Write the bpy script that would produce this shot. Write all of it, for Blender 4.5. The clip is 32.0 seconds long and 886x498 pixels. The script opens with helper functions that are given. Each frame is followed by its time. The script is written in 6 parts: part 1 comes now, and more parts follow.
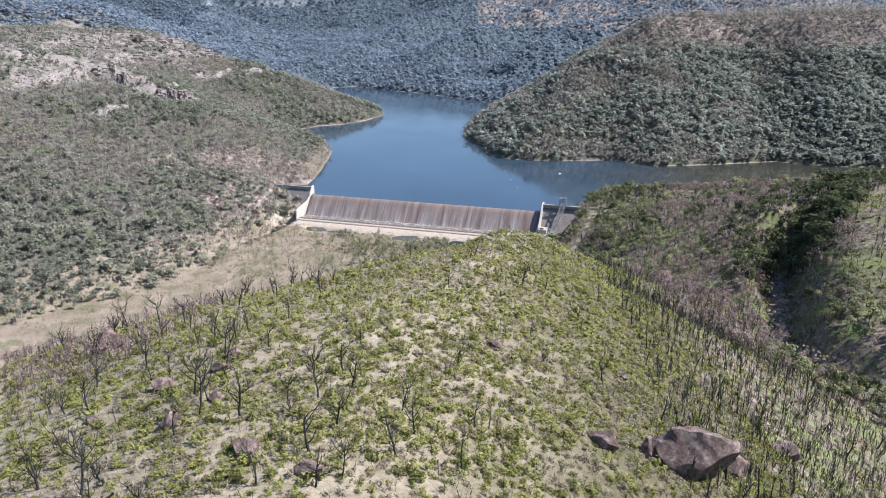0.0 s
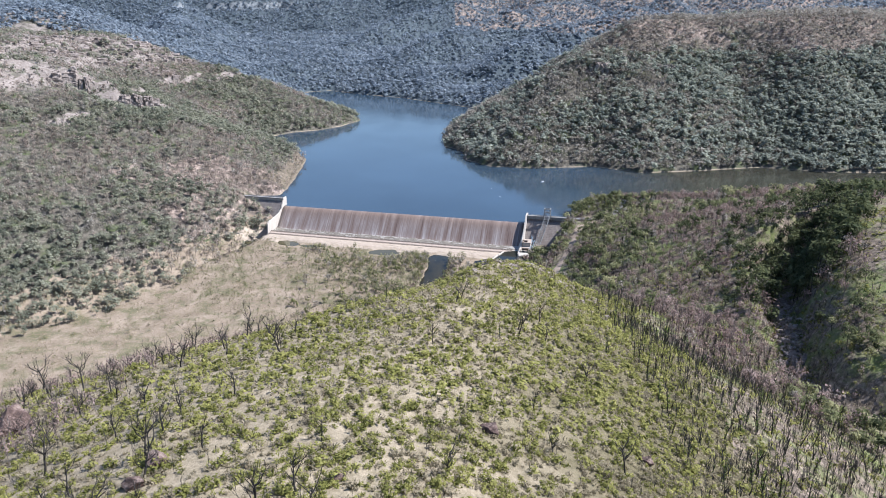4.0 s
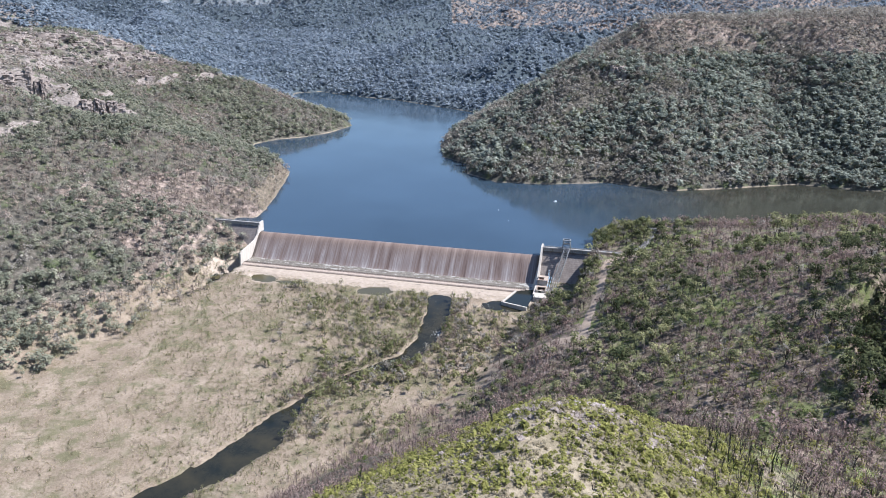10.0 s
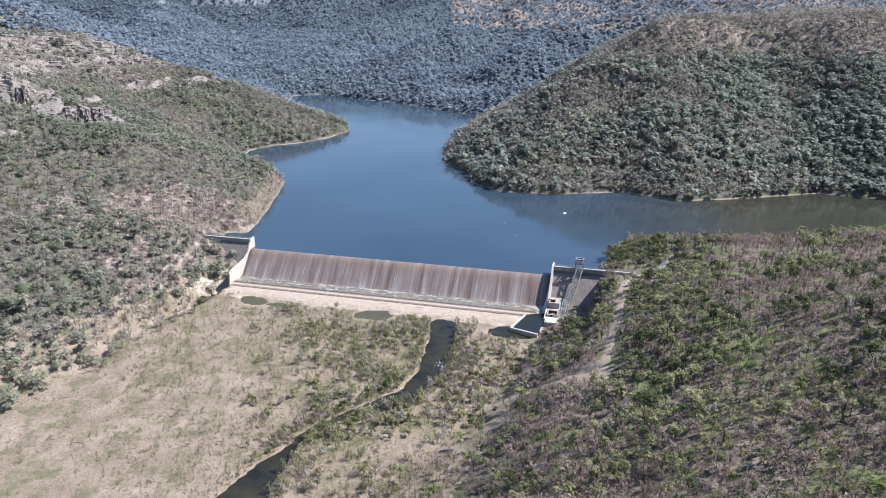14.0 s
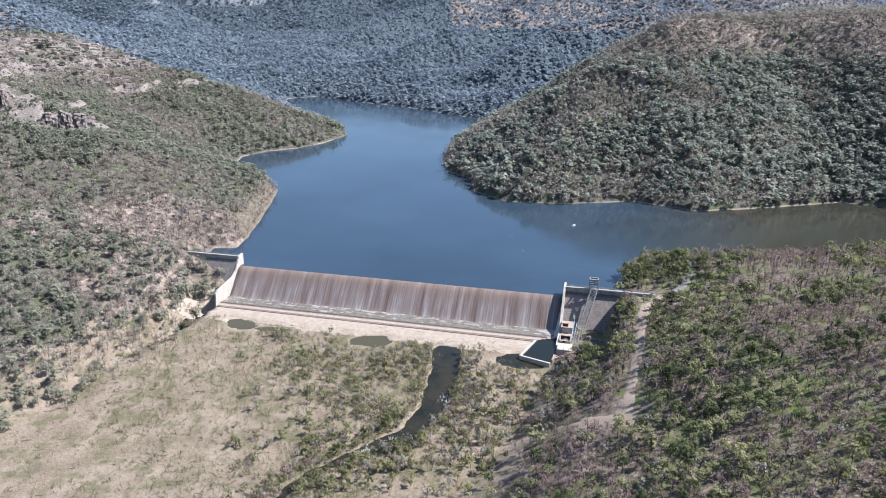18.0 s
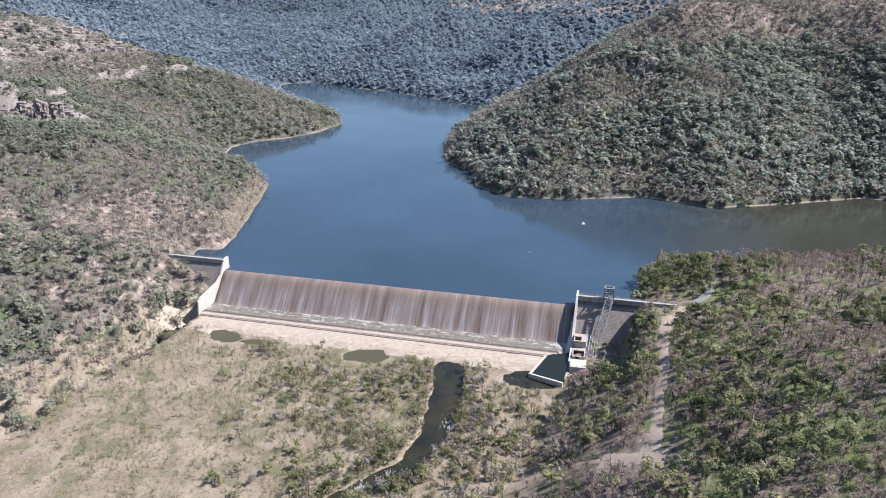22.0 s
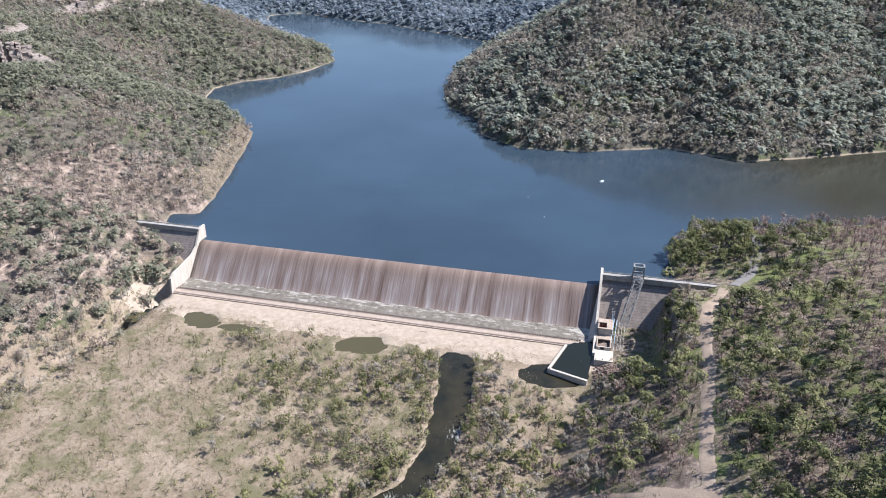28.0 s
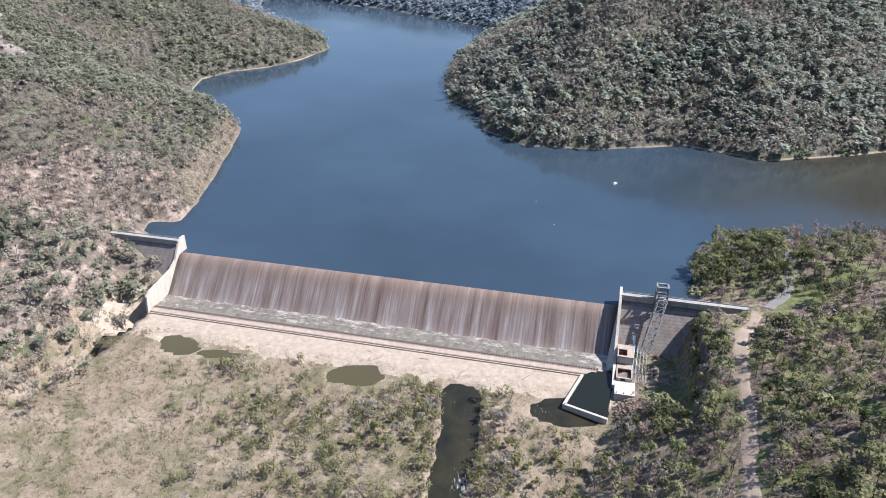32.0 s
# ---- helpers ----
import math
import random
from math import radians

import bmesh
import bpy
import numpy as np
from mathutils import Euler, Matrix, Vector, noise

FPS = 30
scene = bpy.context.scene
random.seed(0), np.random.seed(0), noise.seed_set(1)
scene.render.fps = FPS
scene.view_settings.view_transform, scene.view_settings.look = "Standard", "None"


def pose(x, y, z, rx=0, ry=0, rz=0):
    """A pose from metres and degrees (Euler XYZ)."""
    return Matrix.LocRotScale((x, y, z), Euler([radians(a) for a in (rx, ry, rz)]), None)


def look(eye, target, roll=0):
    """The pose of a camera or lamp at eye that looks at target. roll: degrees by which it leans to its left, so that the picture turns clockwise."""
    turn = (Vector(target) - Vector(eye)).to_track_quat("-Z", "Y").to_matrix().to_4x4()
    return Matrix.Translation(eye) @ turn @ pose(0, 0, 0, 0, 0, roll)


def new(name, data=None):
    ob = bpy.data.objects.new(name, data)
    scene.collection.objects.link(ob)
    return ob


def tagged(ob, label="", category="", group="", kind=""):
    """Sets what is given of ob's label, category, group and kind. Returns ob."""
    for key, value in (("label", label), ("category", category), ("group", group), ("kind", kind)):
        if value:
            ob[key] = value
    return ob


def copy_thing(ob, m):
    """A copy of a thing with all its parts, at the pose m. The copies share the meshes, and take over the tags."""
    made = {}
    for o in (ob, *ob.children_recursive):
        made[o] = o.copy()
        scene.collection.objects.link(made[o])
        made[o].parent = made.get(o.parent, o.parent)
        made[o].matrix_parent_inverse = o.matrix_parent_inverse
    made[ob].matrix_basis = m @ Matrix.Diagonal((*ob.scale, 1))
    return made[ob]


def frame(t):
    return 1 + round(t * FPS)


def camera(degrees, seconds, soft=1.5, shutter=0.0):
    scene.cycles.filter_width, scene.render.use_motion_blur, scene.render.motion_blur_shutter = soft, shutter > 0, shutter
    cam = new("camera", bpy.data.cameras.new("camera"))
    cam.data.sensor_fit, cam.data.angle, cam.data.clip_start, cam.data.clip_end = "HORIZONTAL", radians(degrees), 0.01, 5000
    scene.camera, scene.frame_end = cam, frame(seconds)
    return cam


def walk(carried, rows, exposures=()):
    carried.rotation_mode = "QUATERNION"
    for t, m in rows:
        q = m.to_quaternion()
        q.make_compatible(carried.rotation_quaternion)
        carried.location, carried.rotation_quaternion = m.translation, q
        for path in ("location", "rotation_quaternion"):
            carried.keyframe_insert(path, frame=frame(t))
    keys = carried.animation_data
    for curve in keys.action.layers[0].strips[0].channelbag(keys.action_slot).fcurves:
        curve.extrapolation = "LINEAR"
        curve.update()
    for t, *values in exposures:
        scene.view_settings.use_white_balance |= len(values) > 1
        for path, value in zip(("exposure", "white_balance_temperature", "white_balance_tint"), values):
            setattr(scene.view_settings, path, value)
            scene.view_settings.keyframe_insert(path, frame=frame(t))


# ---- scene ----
cam = camera(64.7, 32.0, soft=1.0)
PATH = [
    (0, (5.568, -81.863, 265.885), (5.502, -79.973, 265.235), -0.2),
    (1, (5.211, -73.344, 266.239), (5.163, -71.452, 265.592), -0.2),
    (2, (4.897, -63.881, 266.276), (4.868, -61.988, 265.632), -0.1),
    (3, (4.083, -51.474, 265.871), (4.069, -49.58, 265.23), -0.1),
    (3.5, (3.851, -43.202, 265.969), (3.841, -41.308, 265.326), -0.2),
    (5.5, (-0.088, 0.074, 264.96), (-0.081, 1.967, 264.313), 0.1),
    (6, (-0.32, 14.481, 264.926), (-0.312, 16.373, 264.277), 0.1),
    (7, (-2.703, 43.481, 264.565), (-2.692, 45.372, 263.914), 0.1),
    (8, (-4.041, 72.059, 264.825), (-4.03, 73.95, 264.174), 0.1),
    (9, (-5.084, 91.113, 264.952), (-5.073, 93.004, 264.301), 0.1),
    (10, (-6.015, 105.88, 264.867), (-6.003, 107.771, 264.216), 0.2),
    (11, (-7.398, 120.402, 265.476), (-7.387, 122.292, 264.824), 0.1),
    (12, (-7.454, 134.768, 265.831), (-7.444, 136.658, 265.179), 0.0),
    (13, (-7.257, 149.927, 266.069), (-7.249, 151.818, 265.417), -0.0),
    (14, (-8.068, 165.065, 266.884), (-8.059, 166.955, 266.232), -0.0),
    (14.5, (-8.564, 172.049, 267.127), (-8.555, 173.94, 266.475), -0.0),
    (16.5, (-10.328, 200.868, 267.135), (-10.318, 202.758, 266.484), -0.1),
    (17, (-11.193, 208.843, 266.502), (-11.181, 210.734, 265.852), -0.0),
    (18, (-11.949, 223.354, 266.33), (-11.936, 225.245, 265.678), -0.1),
    (19, (-12.896, 238.879, 266.276), (-12.881, 240.769, 265.624), -0.1),
    (20, (-13.541, 253.301, 266.551), (-13.526, 255.192, 265.898), -0.1),
    (20.5, (-14.486, 261.028, 266.308), (-14.468, 262.919, 265.655), 0.0),
    (21, (-14.115, 268.17, 266.654), (-14.098, 270.058, 265.994), -0.1),
    (21.5, (-14.911, 275.916, 266.041), (-14.893, 277.8, 265.369), -0.0),
    (22, (-14.995, 282.796, 265.786), (-14.976, 284.672, 265.092), -0.0),
    (22.5, (-15.88, 289.991, 265.829), (-15.859, 291.85, 265.09), 0.1),
    (23, (-15.908, 297.769, 265.676), (-15.889, 299.61, 264.896), -0.0),
    (23.5, (-16.147, 305.106, 266.38), (-16.127, 306.934, 265.569), 0.0),
    (24, (-16.759, 312.742, 266.159), (-16.737, 314.568, 265.343), 0.0),
    (24.5, (-17.054, 319.846, 266.34), (-17.032, 321.671, 265.522), -0.1),
    (25, (-18.11, 327.013, 266.677), (-18.086, 328.833, 265.849), 0.0),
    (25.5, (-17.752, 334.104, 266.58), (-17.73, 335.92, 265.742), -0.0),
    (27.5, (-19.96, 363.01, 266.099), (-19.934, 364.81, 265.228), -0.0),
    (28, (-20.158, 370.453, 265.932), (-20.133, 372.254, 265.061), 0.0),
    (29, (-21.196, 384.663, 266.154), (-21.167, 386.462, 265.281), 0.0),
    (30, (-21.293, 399.234, 266.7), (-21.264, 401.031, 265.824), 0.0),
    (31, (-21.519, 413.61, 266.706), (-21.49, 415.403, 265.821), -0.0),
    (31.5, (-22.114, 421.045, 265.925), (-22.083, 422.832, 265.027), -0.0),
    (32, (-22.473, 428.346, 264.753), (-22.443, 430.125, 263.841), 0.0),
]
walk(cam, [(t, look(eye, target, roll)) for t, eye, target, roll in PATH], exposures=((0, 1.10, 5850, 13), (20, 1.10, 5880, 13), (24, 1.10, 6080, 14), (32, 1.10, 6080, 14)))

# ---- light ----
SUN_AZ, SUN_EL = radians(88.0), radians(50.0)
world = bpy.data.worlds.new("sky")
world.use_nodes = True
scene.world = world
sky = world.node_tree.nodes.new("ShaderNodeTexSky")
sky.sky_type, sky.sun_disc = "NISHITA", False
sky.sun_elevation, sky.sun_rotation, sky.dust_density, sky.altitude = SUN_EL, SUN_AZ, 0.3, 200.0
sky.ozone_density = 1.6
world.node_tree.links.new(sky.outputs[0], world.node_tree.nodes["Background"].inputs[0])
world.node_tree.nodes["Background"].inputs[1].default_value = 0.085
sun_data = bpy.data.lights.new("sun", "SUN")
sun_data.energy, sun_data.angle, sun_data.color = 5.0, radians(0.53), (1.0, 0.95, 0.88)
sun = new("sun", sun_data)
sun_way = Vector((math.sin(SUN_AZ) * math.cos(SUN_EL), math.cos(SUN_AZ) * math.cos(SUN_EL), math.sin(SUN_EL)))
sun.matrix_world = look(tuple(sun_way * 900), (0, 0, 0))

# ---- materials ----


class Mat:
    """A small wrapper that strings shader nodes together."""

    def __init__(self, name):
        self.m = bpy.data.materials.new(name)
        self.m.use_nodes = True
        self.t = self.m.node_tree
        self.b = self.t.nodes["Principled BSDF"]
        self.co = None

    def node(self, kind, **sockets):
        n = self.t.nodes.new(kind)
        for k, v in sockets.items():
            self.put(n.inputs[k], v)
        return n

    def put(self, socket, v):
        if isinstance(v, bpy.types.NodeSocket):
            self.t.links.new(v, socket)
        else:
            if isinstance(v, tuple) and len(v) == 3 and socket.type == "RGBA":
                v = (*v, 1.0)
            socket.default_value = v

    def place(self):
        if self.co is None:
            self.co = self.node("ShaderNodeNewGeometry")
        return self.co.outputs["Position"]

    def own(self):
        return self.node("ShaderNodeTexCoord").outputs["Object"]

    def scaled(self, vector, sx, sy, sz):
        n = self.node("ShaderNodeMapping", Vector=vector)
        n.inputs["Scale"].default_value = (sx, sy, sz)
        return n.outputs[0]

    def stretched(self, sx, sy, sz, turn=0.0):
        n = self.node("ShaderNodeMapping", Vector=self.place())
        n.inputs["Rotation"].default_value = (0, 0, turn)
        n.inputs["Scale"].default_value = (sx, sy, sz)
        return n.outputs[0]

    def noise(self, scale, detail=4.0, rough=0.6, vector=None):
        n = self.node("ShaderNodeTexNoise", Vector=vector or self.place(), Scale=scale, Detail=detail, Roughness=rough)
        return n.outputs["Fac"]

    def ramp(self, fac, *stops):
        n = self.node("ShaderNodeValToRGB", Fac=fac)
        e = n.color_ramp.elements
        while len(e) < len(stops):
            e.new(0.5)
        for k, (pos, col) in zip(e, stops):
            k.position, k.color = pos, (*col, 1.0) if isinstance(col, tuple) else (col, col, col, 1.0)
        return n.outputs[0]

    def mix(self, fac, a, b):
        n = self.t.nodes.new("ShaderNodeMix")
        n.data_type = "RGBA"
        self.put(n.inputs[0], fac), self.put(n.inputs[6], a), self.put(n.inputs[7], b)
        return n.outputs[2]

    def times(self, a, b):
        n = self.t.nodes.new("ShaderNodeMix")
        n.data_type, n.blend_type = "RGBA", "MULTIPLY"
        n.inputs[0].default_value = 1.0
        self.put(n.inputs[6], a), self.put(n.inputs[7], b)
        return n.outputs[2]

    def math(self, op, a, b=0.0):
        n = self.t.nodes.new("ShaderNodeMath")
        n.operation = op
        self.put(n.inputs[0], a), self.put(n.inputs[1], b)
        return n.outputs[0]

    def axis(self, k):
        return self.node("ShaderNodeSeparateXYZ", Vector=self.place()).outputs[k]

    def up(self):
        self.place()
        return self.node("ShaderNodeSeparateXYZ", Vector=self.co.outputs["True Normal"]).outputs[2]

    def done(self, color, rough=0.9, metal=0.0, bump=None, strength=0.5, distance=0.2, spec=0.3):
        self.put(self.b.inputs["Base Color"], color)
        self.put(self.b.inputs["Roughness"], rough)
        self.b.inputs["Metallic"].default_value = metal
        self.b.inputs["Specular IOR Level"].default_value = spec
        if bump is not None:
            n = self.node("ShaderNodeBump", Height=bump, Strength=strength, Distance=distance)
            self.t.links.new(n.outputs[0], self.b.inputs["Normal"])
        return self.m


def leafy(name, dark, mid, light, cell=0.09, patch=0.012, fleck=0.16):
    """Foliage: a tone for each tree, a tone for each leaf clump and slow patches over the land."""
    m = Mat(name)
    tree = m.node("ShaderNodeTexVoronoi", Vector=m.stretched(1, 1, 0.02), Scale=cell).outputs["Color"]
    tone = m.node("ShaderNodeSeparateColor", Color=tree).outputs[0]
    isle = m.node("ShaderNodeNewGeometry").outputs["Random Per Island"]
    f = m.math("ADD", m.math("MULTIPLY", tone, 0.5), m.math("MULTIPLY", isle, fleck))
    f = m.math("ADD", f, m.math("MULTIPLY", m.noise(patch, 3.0), 0.4))
    f = m.math("ADD", f, m.math("MULTIPLY", m.math("SUBTRACT", m.noise(0.9, 3.0, 0.7), 0.5), 0.3))
    c = m.ramp(f, (0.2, dark), (0.55, mid), (0.95, light))
    m.done(c, 0.8, spec=0.08)
    thin = m.node("ShaderNodeBsdfTranslucent", Color=c)
    both = m.t.nodes.new("ShaderNodeMixShader")
    both.inputs[0].default_value = 0.4
    m.t.links.new(m.b.outputs[0], both.inputs[1])
    m.t.links.new(thin.outputs[0], both.inputs[2])
    m.t.links.new(both.outputs[0], m.t.nodes["Material Output"].inputs["Surface"])
    return m.m


def plain(name, low, high, scale=2.0, rough=0.85, metal=0.0, big=0.15, strength=0.4, spec=0.3):
    m = Mat(name)
    f = m.math("ADD", m.math("MULTIPLY", m.noise(scale, 6.0), 0.6), m.math("MULTIPLY", m.noise(big, 3.0), 0.4))
    return m.done(m.ramp(f, (0.3, low), (0.7, high)), rough, metal, m.noise(scale * 3, 4.0), strength, 0.1, spec)


# ---- the lie of the land ----
SPILL_A, DAM_TURN = Vector((-229.0, 942.0, 0.0)), radians(-14.8)
UX, UY = math.cos(DAM_TURN), math.sin(DAM_TURN)
LAKE = [(-226, 940), (-274, 982), (-277, 1004), (-250, 1002), (-246, 1040), (-248, 1102), (-254, 1210), (-260, 1280), (-300, 1345), (-375, 1440), (-385, 1540),
        (-345, 1591), (-296, 1619), (-250, 1678), (-212, 1777), (-245, 1880), (-340, 2030), (-450, 2240), (-480, 2440), (-400, 2490),
        (-254, 2352), (-132, 2263), (-34, 2149), (81, 2017), (140, 1900), (63, 1795), (16, 1633), (-4, 1524), (2, 1409), (42, 1348),
        (42, 1266), (87, 1206), (164, 1191), (271, 1204), (345, 1150), (443, 1165), (566, 1194), (656, 1152), (900, 1140),
        (1500, 1260), (1500, 1130), (800, 1010), (530, 985), (334, 962), (215, 955), (178, 905), (172, 862), (140, 850), (103, 858)]
FLATS = [(-236, 905), (-256, 845), (-293, 773), (-321, 708), (-357, 672), (-390, 625), (-480, 540), (-640, 440), (-800, 330), (-800, 120),
         (-520, 260), (-330, 350), (-210, 410), (-110, 480), (-60, 540), (-10, 600), (35, 660), (70, 730), (96, 780), (96, 830)]


def signed(px, py, poly):
    """Distance from points to a closed outline, negative inside."""
    best, inside = np.full(px.shape, 1e9), np.zeros(px.shape, bool)
    for (ax, ay), (bx, by) in zip(poly, poly[1:] + poly[:1]):
        dx, dy = bx - ax, by - ay
        t = np.clip(((px - ax) * dx + (py - ay) * dy) / (dx * dx + dy * dy), 0, 1)
        best = np.minimum(best, np.hypot(px - ax - t * dx, py - ay - t * dy))
        if ay != by:
            inside ^= ((ay > py) != (by > py)) & (px < (bx - ax) * (py - ay) / (by - ay) + ax)
    return np.where(inside, -best, best)


def hashed(ix, iy, seed):
    h = (ix.astype(np.int64) * 374761393 + iy.astype(np.int64) * 668265263 + seed * 974634541) & 0x7FFFFFFF
    h = ((h ^ (h >> 13)) * 1274126177) & 0x7FFFFFFF
    return ((h ^ (h >> 16)) & 0xFFFF) / 65535.0


def bumps(px, py, size, seed):
    """Smooth noise between 0 and 1."""
    u, v = px / size, py / size
    i, j = np.floor(u), np.floor(v)
    f, g = u - i, v - j
    f, g = f * f * (3 - 2 * f), g * g * (3 - 2 * g)
    a, b = hashed(i, j, seed), hashed(i + 1, j, seed)
    c, d = hashed(i, j + 1, seed), hashed(i + 1, j + 1, seed)
    return (a * (1 - f) + b * f) * (1 - g) + (c * (1 - f) + d * f) * g


def fractal(px, py, size, seed, octaves=4, fall=0.5):
    total, amp, norm = 0.0, 1.0, 0.0
    for k in range(octaves):
        total = total + amp * bumps(px + 31.7 * k, py - 17.3 * k, size / 2 ** k, seed + k)
        norm += amp
        amp *= fall
    return total / norm


def folded(px, py, size, seed, octaves=3):
    """Noise with sharp crests, for gullied slopes."""
    total, amp, norm = 0.0, 1.0, 0.0
    for k in range(octaves):
        total = total + amp * (1 - np.abs(2 * bumps(px + 11.3 * k, py + 47.1 * k, size / 2 ** k, seed + k) - 1))
        norm += amp
        amp *= 0.5
    return total / norm


def smin(a, b, k):
    h = np.clip(0.5 + 0.5 * (b - a) / k, 0, 1)
    return b * (1 - h) + a * h - k * h * (1 - h)


def smax(a, b, k):
    return -smin(-a, -b, k)


def step(lo, hi, v):
    t = np.clip((v - lo) / (hi - lo), 0, 1)
    return t * t * (3 - 2 * t)


def ridge(px, py, line, left, right, soft):
    """Height of a ridge whose crest runs along line (x, y, z), falling to its left and right by those slopes."""
    top = np.full(px.shape, -1e9)
    for (ax, ay, az), (bx, by, bz) in zip(line, line[1:]):
        dx, dy = bx - ax, by - ay
        n = math.hypot(dx, dy)
        t = np.clip(((px - ax) * dx + (py - ay) * dy) / (n * n), 0, 1)
        ox, oy = px - ax - t * dx, py - ay - t * dy
        far = np.hypot(ox, oy)
        slope = np.where(dx * oy - dy * ox > 0, left, right)
        top = smax(top, az + (bz - az) * t - slope * (np.sqrt(far * far + soft * soft) - soft), 6.0)
    return top


def terrace(z, lo, hi, steep):
    """Squeezes the rise from lo to hi into a cliff near hi."""
    t = np.clip((z - lo) / (hi - lo), 0, 1)
    return np.where((z > lo) & (z < hi), lo + (hi - lo) * (0.35 * t + 0.65 * step(0.5 - steep, 0.5 + steep, t)), z)


RIVER = [(-420, 325), (-300, 398), (-215, 466), (-163, 510), (-138, 546), (-122, 592), (-103, 626), (-67, 653), (-37, 672), (-17, 706), (-8, 740), (-4, 788)]
RIVER_W = [13, 14, 16, 29, 33, 13, 6, 9, 19, 20, 22, 25]
PONDS = [(-206, 847, 19, 12, -0.6), (-172, 835, 22, 5, -0.2), (-74, 810, 22, 12, -0.1), (64, 770, 26, 12, -0.15)]


GULLY = [(232, 285), (214, 325), (221, 352), (240, 405), (258, 455), (288, 520), (335, 565)]


def along(px, py, line, widths):
    """Distance to a winding line, less half its width there."""
    best = np.full(px.shape, 1e9)
    for k in range(len(line) - 1):
        (ax, ay), (bx, by) = line[k], line[k + 1]
        dx, dy = bx - ax, by - ay
        t = np.clip(((px - ax) * dx + (py - ay) * dy) / (dx * dx + dy * dy), 0, 1)
        best = np.minimum(best, np.hypot(px - ax - t * dx, py - ay - t * dy) - (widths[k] + (widths[k + 1] - widths[k]) * t) / 2)
    return best


def pond(px, py, spec):
    cx, cy, rx, ry, turn = spec
    u, v = (px - cx) * math.cos(turn) + (py - cy) * math.sin(turn), (py - cy) * math.cos(turn) - (px - cx) * math.sin(turn)
    return (np.hypot(u / rx, v / ry) - 1) * min(rx, ry)


def floor_level(px, py):
    """The valley floor falls gently downstream from the apron."""
    return -25.0 - 10.5 * step(805, 640, py) - 2.0 * step(600, 380, py)


def land(px, py):
    wob = 26 * (fractal(px, py, 90, 5) - 0.5)
    dl = signed(px, py, LAKE)
    df = signed(px, py, FLATS)
    dl_w = dl + wob * step(0, 60, np.abs(dl)) + 5 * (fractal(px, py, 22, 8) - 0.5)
    # rise from the lake's shore
    s = 0.38 + 0.19 * step(-120, 60, px) * step(1100, 1250, py) * step(2050, 1850, py) - 0.1 * step(2150, 2500, py) * step(-700, -450, px)
    s = s - 0.10 * step(80, 200, px) * step(1120, 1000, py)
    from_lake = s * np.maximum(dl_w, 0) + 1.2 * step(0, 6, dl) + 9 * step(0, 20, dl_w) * step(1000, 1060, py) * step(1400, 1310, py) * step(-180, -240, px)
    # rise from the valley floor
    sf = 0.37 + 0.4 * step(620, 470, py) * step(-330, -150, px) + 0.28 * step(0, 80, px) + 0.26 * np.exp(-((px + 268) ** 2 + (py - 935) ** 2) / 70 ** 2) + 0.10 * np.exp(-((px - 190) ** 2 + (py - 835) ** 2) / 80 ** 2)
    from_floor = -26 - 10 * step(790, 640, py) + sf * np.maximum(df + 0.8 * wob * step(0, 60, df), 0)
    # how high the country goes
    left = 192 + 0.05 * (-px - 700) + 55 * step(1880, 2150, py) + 30 * (fractal(px, py, 240, 21) - 0.5)
    right = 248 - 0.55 * np.maximum(py - 1780, 0) - 0.3 * np.maximum(1350 - py, 0) * 0 + 24 * (fractal(px, py, 320, 23) - 0.5)
    tops = left + (right - left) * step(-200, 40, px)
    back = 45 + 0.05 * np.maximum(py - 2300, 0) + 60 * (folded(px, py, 700, 31) - 0.4) * step(2200, 3000, py)
    for crest in ([(-60, 2170, 10), (150, 2430, 100), (420, 2800, 190), (1000, 3200, 285)], [(-300, 2400, 10), (-130, 2800, 120), (150, 3300, 205), (700, 3900, 300)],
                  [(-560, 2560, 15), (-520, 3000, 85), (-300, 3600, 185), (100, 4200, 300)], [(-900, 2450, 150), (-1150, 3100, 215), (-1400, 3900, 290)],
                  [(500, 2150, 90), (1100, 2500, 215), (2000, 3000, 290)]):
        back = smax(back, ridge(px, py, crest, 0.60, 0.55, 30) + 75 * (folded(px, py, 300, 33) - 0.55), 18.0)
    rim = 345 + 60 * (fractal(px, py, 700, 35) - 0.5) - 0.42 * np.maximum(4450 + 300 * (fractal(px, py, 600, 36) - 0.5) - py, 0)
    back = smax(back, rim + 80 * (folded(px, py, 380, 37) - 0.5), 16.0)
    tops = tops + (back - tops) * step(2050, 2500, py + 0.25 * px * step(-200, -900, px))
    tops = smax(tops, 20 + 0 * px, 30.0)
    z = smin(tops, from_lake, 24.0)
    z = z + (folded(px, py, 210, 41) - 0.55) * 0.22 * np.clip(z, 0, 130) * step(1000, 1150, py + 0.6 * np.maximum(-px - 250, 0))
    z = z + (folded(px, py, 150, 43, 2) - 0.6) * 0.16 * np.clip(z - 8, 0, 110) * step(20, 140, px) * step(1150, 1250, py) * step(1950, 1800, py)
    # the burnt spur, the hill across the gully and the shoulder by the dam
    spur = ridge(px, py, [(-70, -420, 205), (-40, -60, 192), (-32, 60, 176), (-25, 110, 170), (2, 200, 159), (16, 296, 146.5)], 0.31, 0.41, 32)
    spur = smin(spur, 148 - 0.60 * (py - 296) - 0.0011 * np.maximum(py - 296, 0) ** 2, 7.0)
